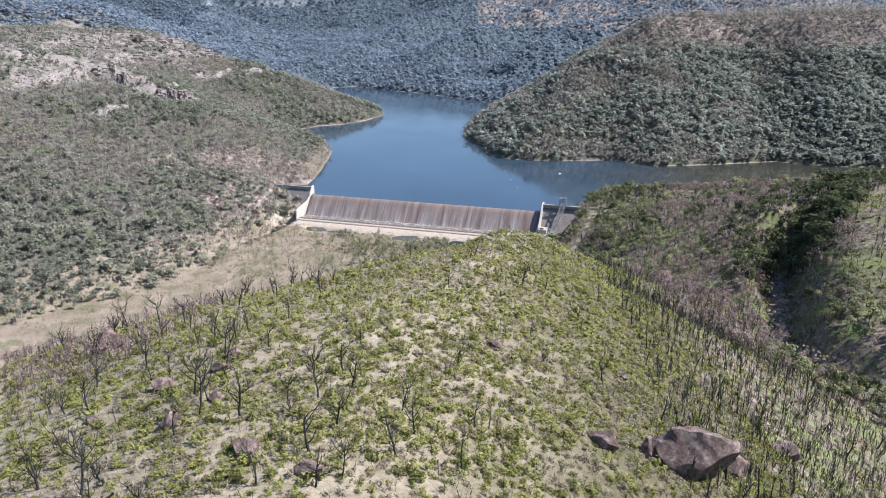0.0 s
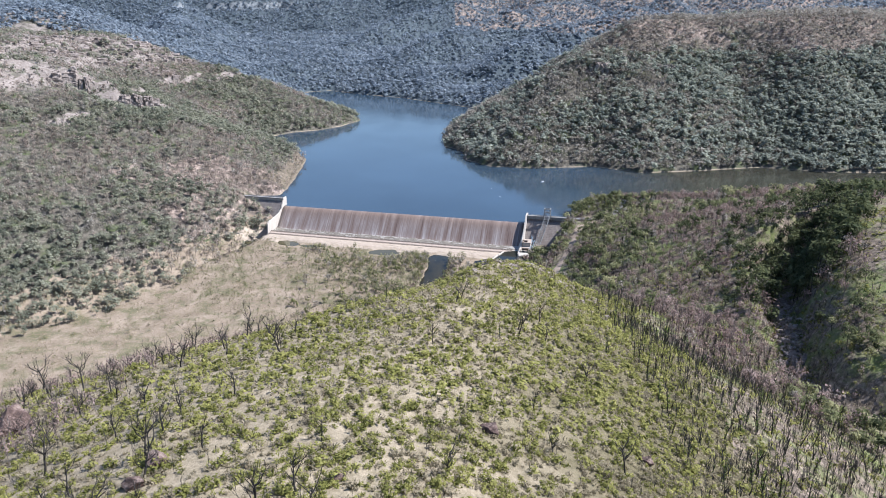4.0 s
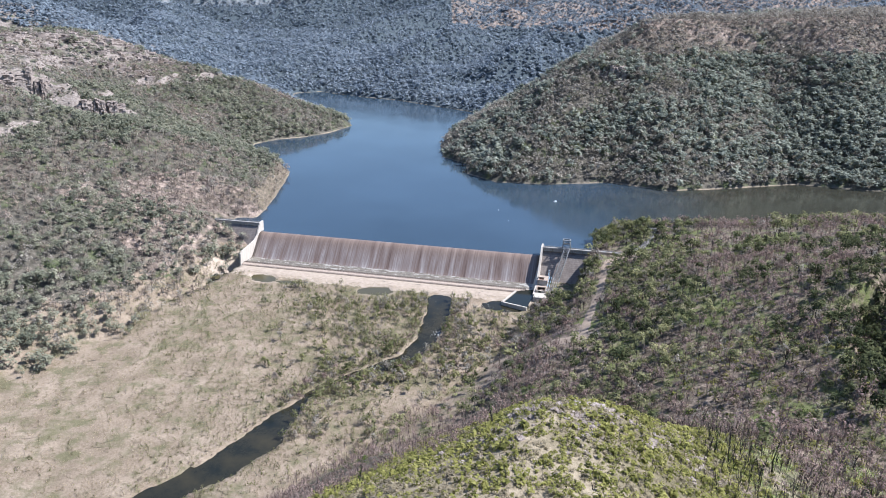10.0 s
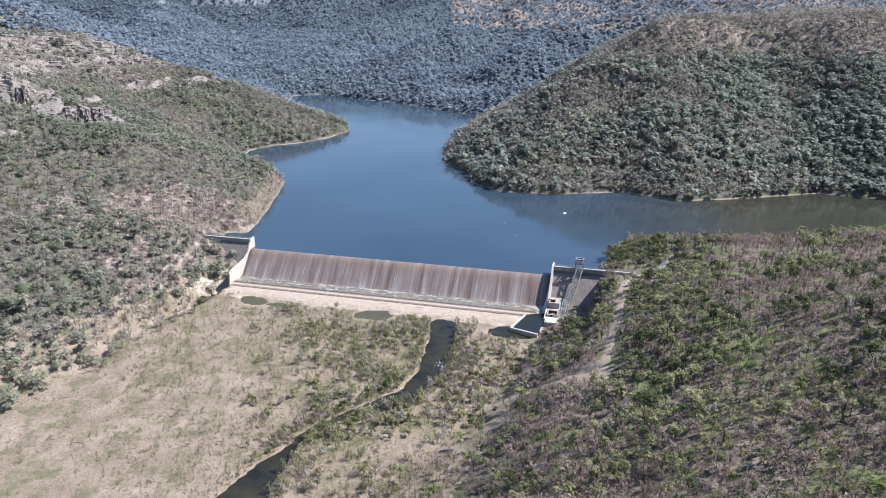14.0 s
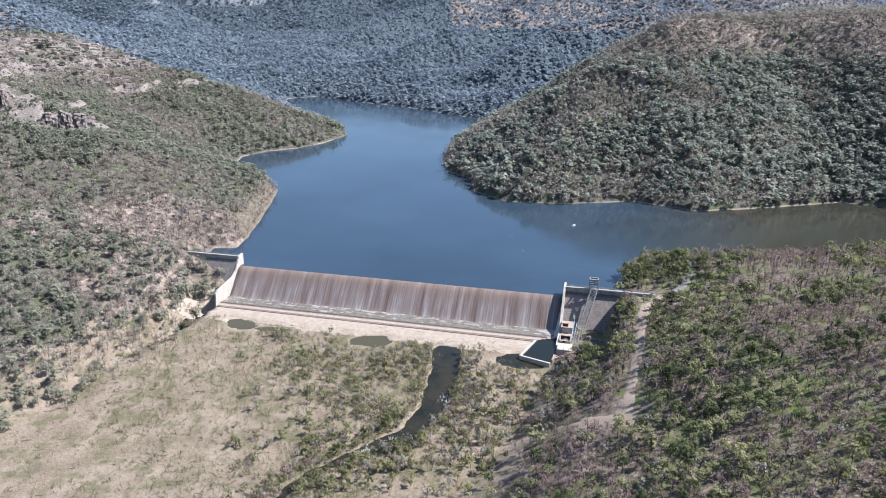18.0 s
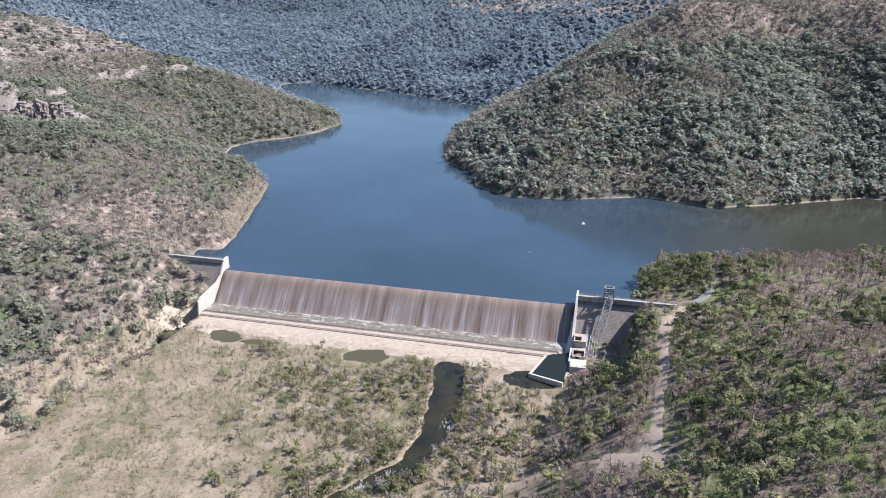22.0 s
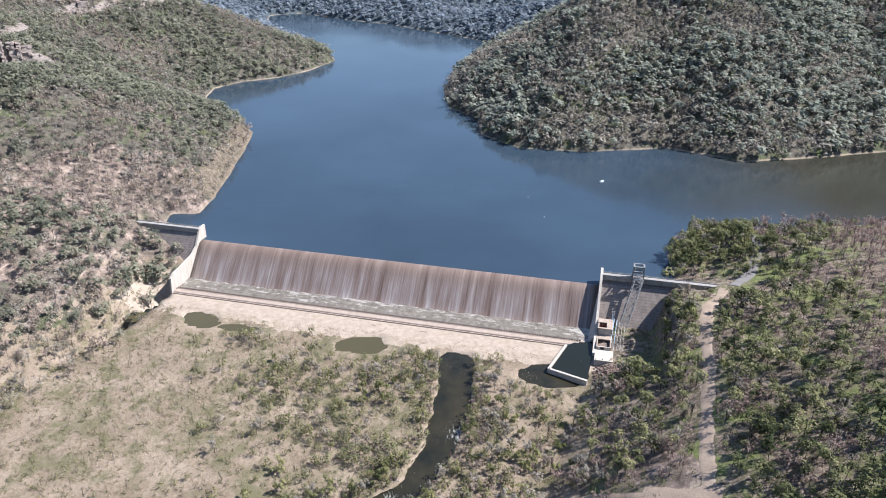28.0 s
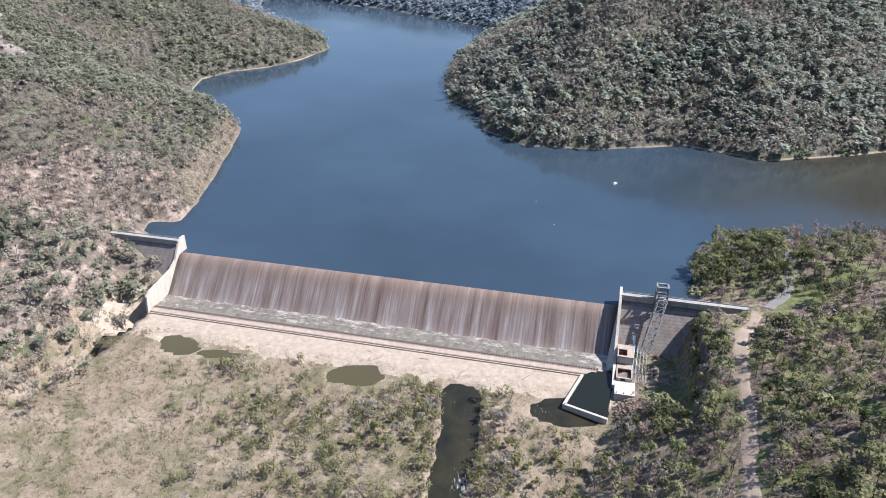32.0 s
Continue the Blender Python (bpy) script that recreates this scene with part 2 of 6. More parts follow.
    spur = spur - 16 * step(60, 190, px - 0.1 * py) - 9 * step(46, 90, px) * step(210, 290, py) * step(190, 120, px)
    hill = ridge(px, py, [(820, -200, 260), (640, 250, 205), (500, 420, 170), (425, 570, 130), (470, 760, 92), (800, 860, 110)], 0.4, 0.4, 25)
    bluff = ridge(px, py, [(175, 250, 0), (200, 330, 0), (240, 440, 0), (300, 520, 0), (360, 620, 0)], 1.0, 1.0, 0.1)
    side = step(4, 36, (px - 200) * 0.86 - (py - 330) * 0.5 + 6 * (fractal(px, py, 30, 55) - 0.5) * 2)
    hill = hill + 9 * side * step(-150, -40, bluff) * step(230, 320, py) * step(700, 600, py)
    shoulder = -30 + 46 * step(30, 150, px) + 0.27 * np.maximum(px - 185, 0) + 0.12 * np.maximum(690 - py, 0) * step(150, 260, px) - 0.35 * np.maximum(520 - py, 0)
    shoulder = smin(shoulder, 95 + 0.06 * px, 40.0)
    near = smax(smax(spur, hill, 14.0), np.where(px > -100, shoulder, -60), 12.0) + 7 * (fractal(px, py, 70, 51) - 0.5) + 1.6 * (fractal(px, py, 14, 52) - 0.5)
    near = near - 26 * (0.35 + 0.35 * step(300, 370, py) + 0.3 * step(400, 480, py)) * step(18, 2, along(px, py, GULLY, [2, 4, 6, 8, 14, 26, 10]) + 8 * (fractal(px, py, 20, 57) - 0.5))
    near = smin(near, from_lake, 10.0)
    on_near = step(1080, 1000, py) * step(-420, -300, px + 0.55 * np.maximum(250 - py, -200))
    z = np.minimum(z, smin(z, from_floor, 12.0)) * (1 - on_near) + smin(near, from_floor, 14.0) * on_near
    # sandstone bands on the western slope
    rock = step(-260, -420, px) * step(900, 1050, py) * step(2300, 2100, py) * step(0.36, 0.56, fractal(px, py, 130, 60, 3))
    rag = 46 * (fractal(px, py, 70, 61, 4, 0.65) - 0.5)
    zz = terrace(z + rag, 98, 122, 0.16)
    zz = terrace(zz, 150, 176, 0.14)
    zz = terrace(zz, 180, 206, 0.14) - rag * 0.7
    zz = zz + 13 * (folded(px, py, 30, 64) - 0.5) * step(0.25, 0.8, np.abs(zz - z) / 6)
    z = z + (zz - z) * rock
    # cliffs that break out of the slopes: centre, reach, lift behind the face, drop before it
    for cx, cy, rx, ry, lift, drop in ((-690, 1270, 75, 95, 24, 24), (-563, 1250, 62, 95, 15, 24)):
        g = np.exp(-(((px - cx) / rx) ** 4 + ((py - cy) / ry) ** 4))
        face = step(-5, 5, (py - cy) - 0.55 * (px - cx) + 5 * (fractal(px, py, 14, 67) - 0.5))
        z = z + g * (lift * face - drop * (1 - face))
    cliff = terrace(z, 262, 330, 0.08)
    z = z + (cliff - z) * step(3500, 3800, py) * step(-600, -800, px) * step(-1500, -1300, px)
    z = z + 1.2 * (fractal(px, py, 17, 71) - 0.5) * step(2, 20, np.minimum(dl, df))
    # lake bed and valley floor
    z = np.where((dl > 0) & (py > 965) & (px < -200), np.maximum(z, 0.5 + 0.62 * np.clip(dl + 5 * (fractal(px, py, 12, 77) - 0.5), 0, 26)), z)
    z = np.where(dl < 0, -0.6 - np.minimum(-dl * 0.4, 14), z)
    flat = floor_level(px, py) + 2.2 * (fractal(px, py, 45, 81) - 0.5) + 0.8 * (fractal(px, py, 9, 82) - 0.5)
    flat = flat * step(0, -14, df) + np.maximum(z, flat) * (1 - step(0, -14, df))
    z = np.where(df < 0, flat, z)
    wet = along(px, py, RIVER, RIVER_W) + 8.0 * (fractal(px, py, 20, 91, 4, 0.6) - 0.5) + 2.5 * (bumps(px, py, 6, 92) - 0.5)
    for spec in PONDS:
        wet = np.minimum(wet, pond(px, py, spec) + 9.0 * (fractal(px, py, 15, 93) - 0.5))
    bed = floor_level(px, py) - 4.2
    z = np.where(wet < 8, np.minimum(z, bed + np.clip((wet + 3) * 1.5, -0.5, 40)), z)
    # the ground gives way to the dam
    along_dam, below = by_dam(px, py)
    inside = step(-3, 1, along_dam) * step(353, 350, along_dam)
    z = np.where((inside > 0.5) & (below > -6) & (below < 43), np.minimum(z, -29), z)
    apron = (inside > 0.5) & (below >= 43) & (below < 84)
    yard = np.maximum(0, along_dam - 393) * 2.6 + np.maximum(0, below - 84) * 0.6 - 21.5 + 1.2 * (fractal(px, py, 7, 98) - 0.5)
    yard = yard + 3.0 * (fractal(px, py, 16, 99) - 0.5) * step(388, 396, along_dam)
    z = np.where((along_dam > 349) & (along_dam < 440) & (below > 4) & (below < 120), np.minimum(z, yard), z)
    z = np.where((along_dam > 349) & (along_dam < 430) & (below > -7) & (below <= 4), np.minimum(z, -8), z)
    bank = 10.5 - 0.42 * (along_dam + 60) - 0.62 * np.maximum(below - 10, 0) + 1.6 * (fractal(px, py, 9, 96) - 0.5)
    z = np.where((along_dam > -130) & (along_dam <= -1.5) & (below > -2) & (below < 62), np.maximum(z, np.minimum(bank, 16)), z)
    z = np.where((along_dam > -61) & (along_dam < 1) & (below > -8) & (below < 3), np.minimum(z, 8), z)
    z = np.where(apron, z + (-25.5 + 0.6 * step(53, 62, below) + 0.7 * (fractal(px, py, 8, 97) - 0.5) * step(52, 60, below) - z) * step(84, 70, below) * step(-2.0, 1.0, wet), z)
    return z


def by_dam(px, py):
    """Distance along the dam from its western end, and downstream from its crest."""
    return (px - SPILL_A.x) * UX + (py - SPILL_A.y) * UY, (px - SPILL_A.x) * UY - (py - SPILL_A.y) * UX


def lines(stops):
    """Grid lines whose spacing changes from stretch to stretch: (end, spacing)."""
    out = [stops[0][0]]
    for end, gap in stops[1:]:
        n = max(1, round((end - out[-1]) / gap))
        out += [out[-1] + (end - out[-1]) * k / n for k in range(1, n + 1)]
        out = out[: len(out)]
    return np.array(out)


GX = lines([(-3600, 0), (-1500, 60), (-700, 14), (-330, 7), (260, 4.0), (620, 8), (1200, 14), (3800, 60)])
GY = lines([(-600, 0), (-60, 20), (950, 4.0), (1350, 7), (2100, 11), (3000, 22), (4900, 34)])
MX, MY = np.meshgrid(GX, GY)
MZ = land(MX, MY)


def ground(px, py):
    """Height of the ground sheet at points."""
    px, py = np.asarray(px, float), np.asarray(py, float)
    i, j = np.clip(np.searchsorted(GX, px) - 1, 0, len(GX) - 2), np.clip(np.searchsorted(GY, py) - 1, 0, len(GY) - 2)
    f, g = np.clip((px - GX[i]) / (GX[i + 1] - GX[i]), 0, 1), np.clip((py - GY[j]) / (GY[j + 1] - GY[j]), 0, 1)
    return (MZ[j, i] * (1 - f) + MZ[j, i + 1] * f) * (1 - g) + (MZ[j + 1, i] * (1 - f) + MZ[j + 1, i + 1] * f) * g


def steepness(px, py, d=4.0):
    return np.hypot(ground(px + d, py) - ground(px - d, py), ground(px, py + d) - ground(px, py - d)) / (2 * d)


def sheet(name, verts, faces, mats, index=None, smooth=False):
    """A mesh object from arrays of corners and faces (all of one size)."""
    verts, faces = np.asarray(verts, np.float32), np.asarray(faces, np.int32)
    n, k = faces.shape
    me = bpy.data.meshes.new(name)
    me.vertices.add(len(verts)), me.loops.add(n * k), me.polygons.add(n)
    me.vertices.foreach_set("co", verts.ravel())
    me.loops.foreach_set("vertex_index", faces.ravel())
    me.polygons.foreach_set("loop_start", np.arange(0, n * k, k, dtype=np.int32))
    for m in mats:
        me.materials.append(m)
    if index is not None:
        me.polygons.foreach_set("material_index", np.asarray(index, np.int32))
    me.polygons.foreach_set("use_smooth", np.full(n, smooth))
    me.update(calc_edges=True)
    me.validate()
    return new(name, me)


def grid_faces(nx, ny):
    a = (np.arange(ny - 1)[:, None] * nx + np.arange(nx - 1)[None, :]).ravel()
    return np.stack([a, a + 1, a + nx + 1, a + nx], 1)


def ground_material():
    m = Mat("bush_ground")
    up, y, x, z = m.up(), m.axis(1), m.axis(0), m.axis(2)
    fine, mid, big = m.noise(1.3, 6.0, 0.7), m.noise(0.16, 5.0, 0.65), m.noise(0.02, 4.0)
    litter = m.ramp(mid, (0.3, (0.04, 0.037, 0.030)), (0.5, (0.086, 0.079, 0.064)), (0.72, (0.17, 0.15, 0.125)))
    green = m.ramp(fine, (0.3, (0.04, 0.058, 0.022)), (0.7, (0.10, 0.125, 0.052)))
    grassy = m.math("MULTIPLY", m.ramp(m.math("ADD", m.math("MULTIPLY", m.math("ADD", x, 20.0), 0.005), m.math("MULTIPLY", m.math("SUBTRACT", m.noise(0.03, 5.0, 0.7), 0.5), 1.1)), (0.2, 0.0), (0.5, 1.0)), m.math("LESS_THAN", y, 1010.0))
    green = m.mix(grassy, green, m.ramp(fine, (0.3, (0.06, 0.085, 0.024)), (0.7, (0.20, 0.24, 0.075))))
    litter = m.mix(grassy, litter, m.ramp(m.noise(0.3, 6.0, 0.75), (0.34, (0.04, 0.034, 0.027)), (0.5, (0.13, 0.105, 0.082)), (0.66, (0.31, 0.25, 0.20))))
    soil = m.mix(m.ramp(m.math("ADD", m.noise(0.035, 5.0, 0.7), m.math("MULTIPLY", grassy, 0.03)), (0.5, 0.0), (0.64, 0.75)), litter, green)
    # pale sand of the spur and dry grass of the valley floor
    sand = m.ramp(m.math("ADD", m.math("MULTIPLY", m.noise(0.22, 4.0, 0.7), 0.5), m.math("MULTIPLY", m.noise(1.1, 6.0, 0.8), 0.5)), (0.3, (0.11, 0.092, 0.057)), (0.44, (0.195, 0.164, 0.112)), (0.57, (0.285, 0.24, 0.172)), (0.71, (0.43, 0.365, 0.275)))
    # bluish soil far off: the haze is put into its colour
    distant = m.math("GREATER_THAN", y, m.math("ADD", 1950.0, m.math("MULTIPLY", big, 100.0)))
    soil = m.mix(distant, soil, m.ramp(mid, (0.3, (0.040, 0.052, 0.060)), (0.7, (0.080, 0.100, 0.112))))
    on_spur = m.math("MULTIPLY", m.math("LESS_THAN", y, 420.0), m.math("GREATER_THAN", z, m.math("ADD", m.math("ADD", 88.0, m.math("MULTIPLY", m.math("MAXIMUM", m.math("SUBTRACT", x, 60.0), 0.0), 0.42)), m.math("MULTIPLY", m.noise(0.03), 50.0))))
    grass = m.ramp(m.math("ADD", m.math("MULTIPLY", m.noise(0.6, 6.0, 0.75), 0.55), m.math("MULTIPLY", m.noise(0.045, 4.0), 0.45)),
                   (0.32, (0.098, 0.082, 0.054)), (0.46, (0.195, 0.155, 0.115)), (0.60, (0.275, 0.225, 0.172)), (0.75, (0.385, 0.318, 0.25)))
    grass = m.mix(m.ramp(m.noise(0.05, 5.0, 0.7), (0.48, 0.0), (0.62, 0.85)), grass, m.ramp(fine, (0.3, (0.06, 0.062, 0.032)), (0.7, (0.16, 0.15, 0.085))))
    bank = m.math("MULTIPLY", m.math("LESS_THAN", x, -150.0), m.math("LESS_THAN", y, 960.0))
    low = m.math("LESS_THAN", m.math("ADD", z, m.math("MULTIPLY", m.math("SUBTRACT", m.noise(0.05, 6.0, 0.7), 0.5), m.math("ADD", 16.0, m.math("MULTIPLY", bank, 44.0)))), m.math("ADD", -23.0, m.math("MULTIPLY", bank, 10.0)))
    pale = m.ramp(m.noise(0.12, 6.0, 0.75), (0.35, (0.06, 0.05, 0.042)), (0.5, (0.17, 0.134, 0.112)), (0.66, (0.40, 0.318, 0.268)))
    sparse = m.math("MULTIPLY", m.math("LESS_THAN", x, -200.0), m.math("MULTIPLY", m.math("LESS_THAN", m.math("ADD", m.math("ABSOLUTE", m.math("ADD", x, 320.0)), m.math("ABSOLUTE", m.math("SUBTRACT", y, 960.0))), m.math("ADD", 60.0, m.math("MULTIPLY", big, 180.0))), m.math("LESS_THAN", z, 70.0)))
    crest = m.math("MULTIPLY", m.math("GREATER_THAN", x, 60.0), m.math("MULTIPLY", m.math("GREATER_THAN", y, 1150.0), m.math("GREATER_THAN", z, m.math("ADD", 150.0, m.math("MULTIPLY", big, 80.0)))))
    sandy = m.math("MULTIPLY", m.math("MULTIPLY", m.math("GREATER_THAN", y, 570.0), m.math("LESS_THAN", y, 815.0)), m.math("LESS_THAN", m.math("ADD", x, m.math("MULTIPLY", big, 60.0)), 140.0))
    sparse = m.math("MAXIMUM", sparse, m.math("MULTIPLY", sandy, m.math("GREATER_THAN", x, -80.0)))
    soil = m.mix(m.math("MULTIPLY", m.math("MAXIMUM", sparse, crest), m.ramp(m.noise(0.022, 5.0, 0.7), (0.38, 0.2), (0.54, 0.95))), soil, pale)
    heath = m.ramp(m.noise(0.7, 6.0, 0.8), (0.3, (0.042, 0.040, 0.018)), (0.55, (0.105, 0.092, 0.050)), (0.72, (0.24, 0.198, 0.135)))
    cover = m.ramp(m.math("ADD", m.math("MULTIPLY", m.math("SUBTRACT", x, m.math("MULTIPLY", y, 0.12)), 0.009), m.noise(0.05, 4.0)), (0.35, 0.0), (0.85, 0.9))
    c = m.mix(on_spur, soil, m.mix(cover, sand, heath))
    c = m.mix(low, c, grass)
    below = m.math("ADD", m.math("MULTIPLY", m.math("SUBTRACT", x, SPILL_A.x), UY), m.math("MULTIPLY", m.math("SUBTRACT", y, SPILL_A.y), -UX))
    below = m.math("ADD", below, m.math("MULTIPLY", m.math("SUBTRACT", m.noise(0.06, 5.0, 0.65), 0.5), 46.0))
    silt = m.math("MULTIPLY", m.math("MULTIPLY", m.math("GREATER_THAN", below, 20.0), m.math("LESS_THAN", below, 82.0)), m.math("LESS_THAN", m.math("ADD", z, m.math("MULTIPLY", m.math("GREATER_THAN", x, 96.0), 50.0)), -18.0))
    c = m.mix(silt, c, m.ramp(m.noise(0.25, 6.0, 0.7), (0.3, (0.25, 0.205, 0.16)), (0.7, (0.39, 0.33, 0.27))))
    rock = m.ramp(m.noise(0.22, 8.0, 0.75, m.stretched(1, 1, 5)), (0.3, (0.06, 0.052, 0.048)), (0.46, (0.17, 0.145, 0.128)), (0.6, (0.29, 0.255, 0.232)), (0.78, (0.42, 0.385, 0.36)))
    # blue-grey for the farthest rock, haze put into the colour too
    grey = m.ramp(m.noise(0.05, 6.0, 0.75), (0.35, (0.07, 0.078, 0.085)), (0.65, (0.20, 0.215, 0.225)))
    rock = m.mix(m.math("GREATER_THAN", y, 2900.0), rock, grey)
    steep = m.ramp(m.math("ADD", up, m.math("MULTIPLY", m.math("SUBTRACT", mid, 0.5), 0.35)), (0.62, 1.0), (0.80, 0.0))
    bluffs = m.math("MAXIMUM", m.math("MULTIPLY", m.math("LESS_THAN", x, -300.0), m.math("LESS_THAN", y, 2300.0)), m.math("GREATER_THAN", m.math("ADD", z, m.math("MULTIPLY", m.math("GREATER_THAN", x, -500.0), -60.0)), 255.0))
    steep = m.math("MULTIPLY", m.math("MULTIPLY", steep, bluffs), m.math("GREATER_THAN", y, 1010.0))
    heights = m.math("MULTIPLY", m.math("GREATER_THAN", z, m.math("ADD", 118.0, m.math("MULTIPLY", mid, 60.0))), m.math("MULTIPLY", m.math("LESS_THAN", x, -300.0), m.math("LESS_THAN", y, 2300.0)))
    bare = m.math("MULTIPLY", heights, m.ramp(m.noise(0.028, 5.0, 0.7), (0.44, 0.0), (0.54, 0.9)))
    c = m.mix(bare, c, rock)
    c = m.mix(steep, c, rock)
    shore = m.math("LESS_THAN", m.math("ABSOLUTE", m.math("SUBTRACT", z, 0.5)), m.math("MULTIPLY", mid, 1.5))
    shore = m.math("MULTIPLY", shore, m.math("GREATER_THAN", y, 890.0))
    shore = m.math("MULTIPLY", shore, m.ramp(m.noise(0.02, 4.0), (0.42, 0.15), (0.58, 1.0)))
    c = m.mix(shore, c, m.ramp(fine, (0.3, (0.15, 0.12, 0.085)), (0.7, (0.32, 0.265, 0.20))))
    scarp = m.math("MULTIPLY", m.math("MULTIPLY", m.math("LESS_THAN", x, -200.0), m.math("LESS_THAN", z, m.math("ADD", 7.0, m.math("MULTIPLY", mid, 24.0)))), m.math("LESS_THAN", m.math("ABSOLUTE", m.math("SUBTRACT", y, 1190.0)), 150.0))
    c = m.mix(m.math("MULTIPLY", scarp, 0.85), c, m.ramp(m.noise(0.3, 6.0, 0.75), (0.34, (0.05, 0.043, 0.032)), (0.5, (0.125, 0.102, 0.075)), (0.68, (0.29, 0.24, 0.185))))
    return m.done(c, 0.95, bump=m.noise(0.9, 6.0, 0.7), strength=0.7, distance=0.6, spec=0.15)


def water_material(name, deep, rough, ripple, strength, arm_colour=None):
    m = Mat(name)
    h = m.math("ADD", m.noise(ripple, 4.0, 0.6, m.stretched(1.0, 0.55, 1, 0.5)), m.math("MULTIPLY", m.noise(0.02, 3.0), 0.6))
    c = m.ramp(m.noise(0.006, 3.0), (0.3, deep), (0.7, tuple(1.35 * v for v in deep)))
    # blends to a second, browner colour towards the eastern arm
    if arm_colour:
        arm = m.math("ADD", m.math("MULTIPLY", m.math("SUBTRACT", m.axis(0), m.math("MULTIPLY", m.axis(1), 0.25)), 0.004), m.math("MULTIPLY", m.noise(0.008, 3.0), 0.5))
        c = m.mix(m.ramp(arm, (-0.0, 0.0), (0.75, 1.0)), c, arm_colour)
    m.b.inputs["IOR"].default_value = 1.33
    return m.done(c, m.ramp(m.noise(0.009, 4.0), (0.4, rough), (0.66, rough * 1.7)), bump=h, strength=strength, distance=0.05, spec=0.5)


GROUND = ground_material()
LAKE_WATER = water_material("lake_water", (0.023, 0.038, 0.055), 0.08, 0.5, 0.25, (0.030, 0.030, 0.023))
RIVER_WATER = water_material("river_water", (0.010, 0.012, 0.009), 0.06, 0.8, 0.6)


def rapids(m_name):
    """River water with white broken streaks where it runs shallow."""
    m = Mat(m_name)
    f = m.math("ADD", m.noise(0.35, 6.0, 0.75, m.stretched(2.6, 0.4, 1, -0.9)), m.math("MULTIPLY", m.noise(0.035, 2.0), 0.5))
    foam = m.math("MULTIPLY", m.ramp(f, (0.95, 0.0), (1.06, 0.7)), m.math("GREATER_THAN", m.axis(1), 632.0))
    for cx, cy, reach in ((-66.0, 654.0, 16.0), (-47.0, 668.0, 9.0), (-3.0, 716.0, 20.0)):
        d = m.math("SQRT", m.math("ADD", m.math("POWER", m.math("SUBTRACT", m.axis(0), cx), 2.0), m.math("POWER", m.math("SUBTRACT", m.axis(1), cy), 2.0)))
        drop = m.math("ADD", m.noise(0.45, 6.0, 0.75, m.stretched(2.0, 0.5, 1, -0.9)), m.math("MULTIPLY", d, -0.30 / reach))
        foam = m.math("MAXIMUM", foam, m.ramp(drop, (0.42, 0.0), (0.58, 0.6)))
    m.b.inputs["IOR"].default_value = 1.33
    c = m.mix(foam, m.ramp(m.noise(0.05, 4.0), (0.3, (0.010, 0.012, 0.010)), (0.7, (0.034, 0.030, 0.018))), (0.6, 0.6, 0.58))
    return m.done(c, m.ramp(foam, (0.0, 0.12), (1.0, 0.7)), bump=m.noise(0.7, 5.0, 0.7), strength=0.6, distance=0.12, spec=0.5)


RIVER_RUN = rapids("running_river_water")
POND_WATER = water_material("muddy_pond_water", (0.056, 0.049, 0.026), 0.06, 0.8, 0.3)

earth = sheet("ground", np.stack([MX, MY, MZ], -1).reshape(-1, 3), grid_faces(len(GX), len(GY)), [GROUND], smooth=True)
tagged(earth, "burnt sandstone valley ground with sand, dry grass and rock", "ground", kind="structure")


TRACKS = [([(196, 824), (186, 808), (171, 792), (158, 757), (146, 716), (131, 679), (119, 645), (108, 608)], 8.5),
          ([(113, 625), (98, 626), (84, 634), (61.5, 651), (30, 655), (9, 648)], 4.0), ([(116, 616), (104, 622), (84, 634)], 15.0)]


# lines of cliff blocks: way, spacing, foot and top heights, block width
CLIFFS = [([(-742, 1246), (-695, 1266), (-650, 1296)], 114, 166, 12, 0.5), ([(-606, 1228), (-566, 1246), (-526, 1272)], 90, 124, 10, 0.5),
          ([(300, 1450), (318, 1438), (338, 1431)], 143, 164, 6, -0.55), ([(352, 1430), (368, 1433)], 140, 150, 5, 0.2),
          ([(436, 1450), (452, 1444), (474, 1442)], 146, 160, 6, -0.1), ([(500, 1444), (518, 1447)], 144, 155, 5, 0.1)]
LEDGES = [([(-960, 1560), (-930, 1640), (-880, 1735), (-800, 1800), (-720, 1850), (-610, 1880)], 120, 5, 11), ([(-900, 1480), (-840, 1560), (-760, 1640), (-640, 1700)], 80, 4, 9),
          ([(-940, 1600), (-860, 1670), (-760, 1740), (-650, 1800)], 90, 4, 9),
          ([(280, 1470), (360, 1440), (620, 1455)], 40, 3, 7), ([(690, 1440), (760, 1460), (860, 1450)], 26, 3, 7)]


def water_sheet(name, outline, z, mat, label):
    me = bpy.data.meshes.new(name)
    bm = bmesh.new()
    f = bm.faces.new([bm.verts.new((x, y, z)) for x, y in outline])
    f.normal_update()
    if f.normal.z < 0:
        f.normal_flip()
    bmesh.ops.triangulate(bm, faces=[f])
    bm.to_mesh(me)
    bm.free()
    me.materials.append(mat)
    return tagged(new(name, me), label, "water", kind="structure")


wide = [(-640, 985), (-290, 975), (-282, 959), (-228, 943.2), (110, 854), (196, 832), (300, 850), (1600, 900), (1600, 1400), (400, 1950), (200, 2120), (-200, 2600), (-700, 2600), (-700, 1500)]
water_sheet("lake_water", wide, 0.0, LAKE_WATER, "calm dark blue lake water behind the dam")


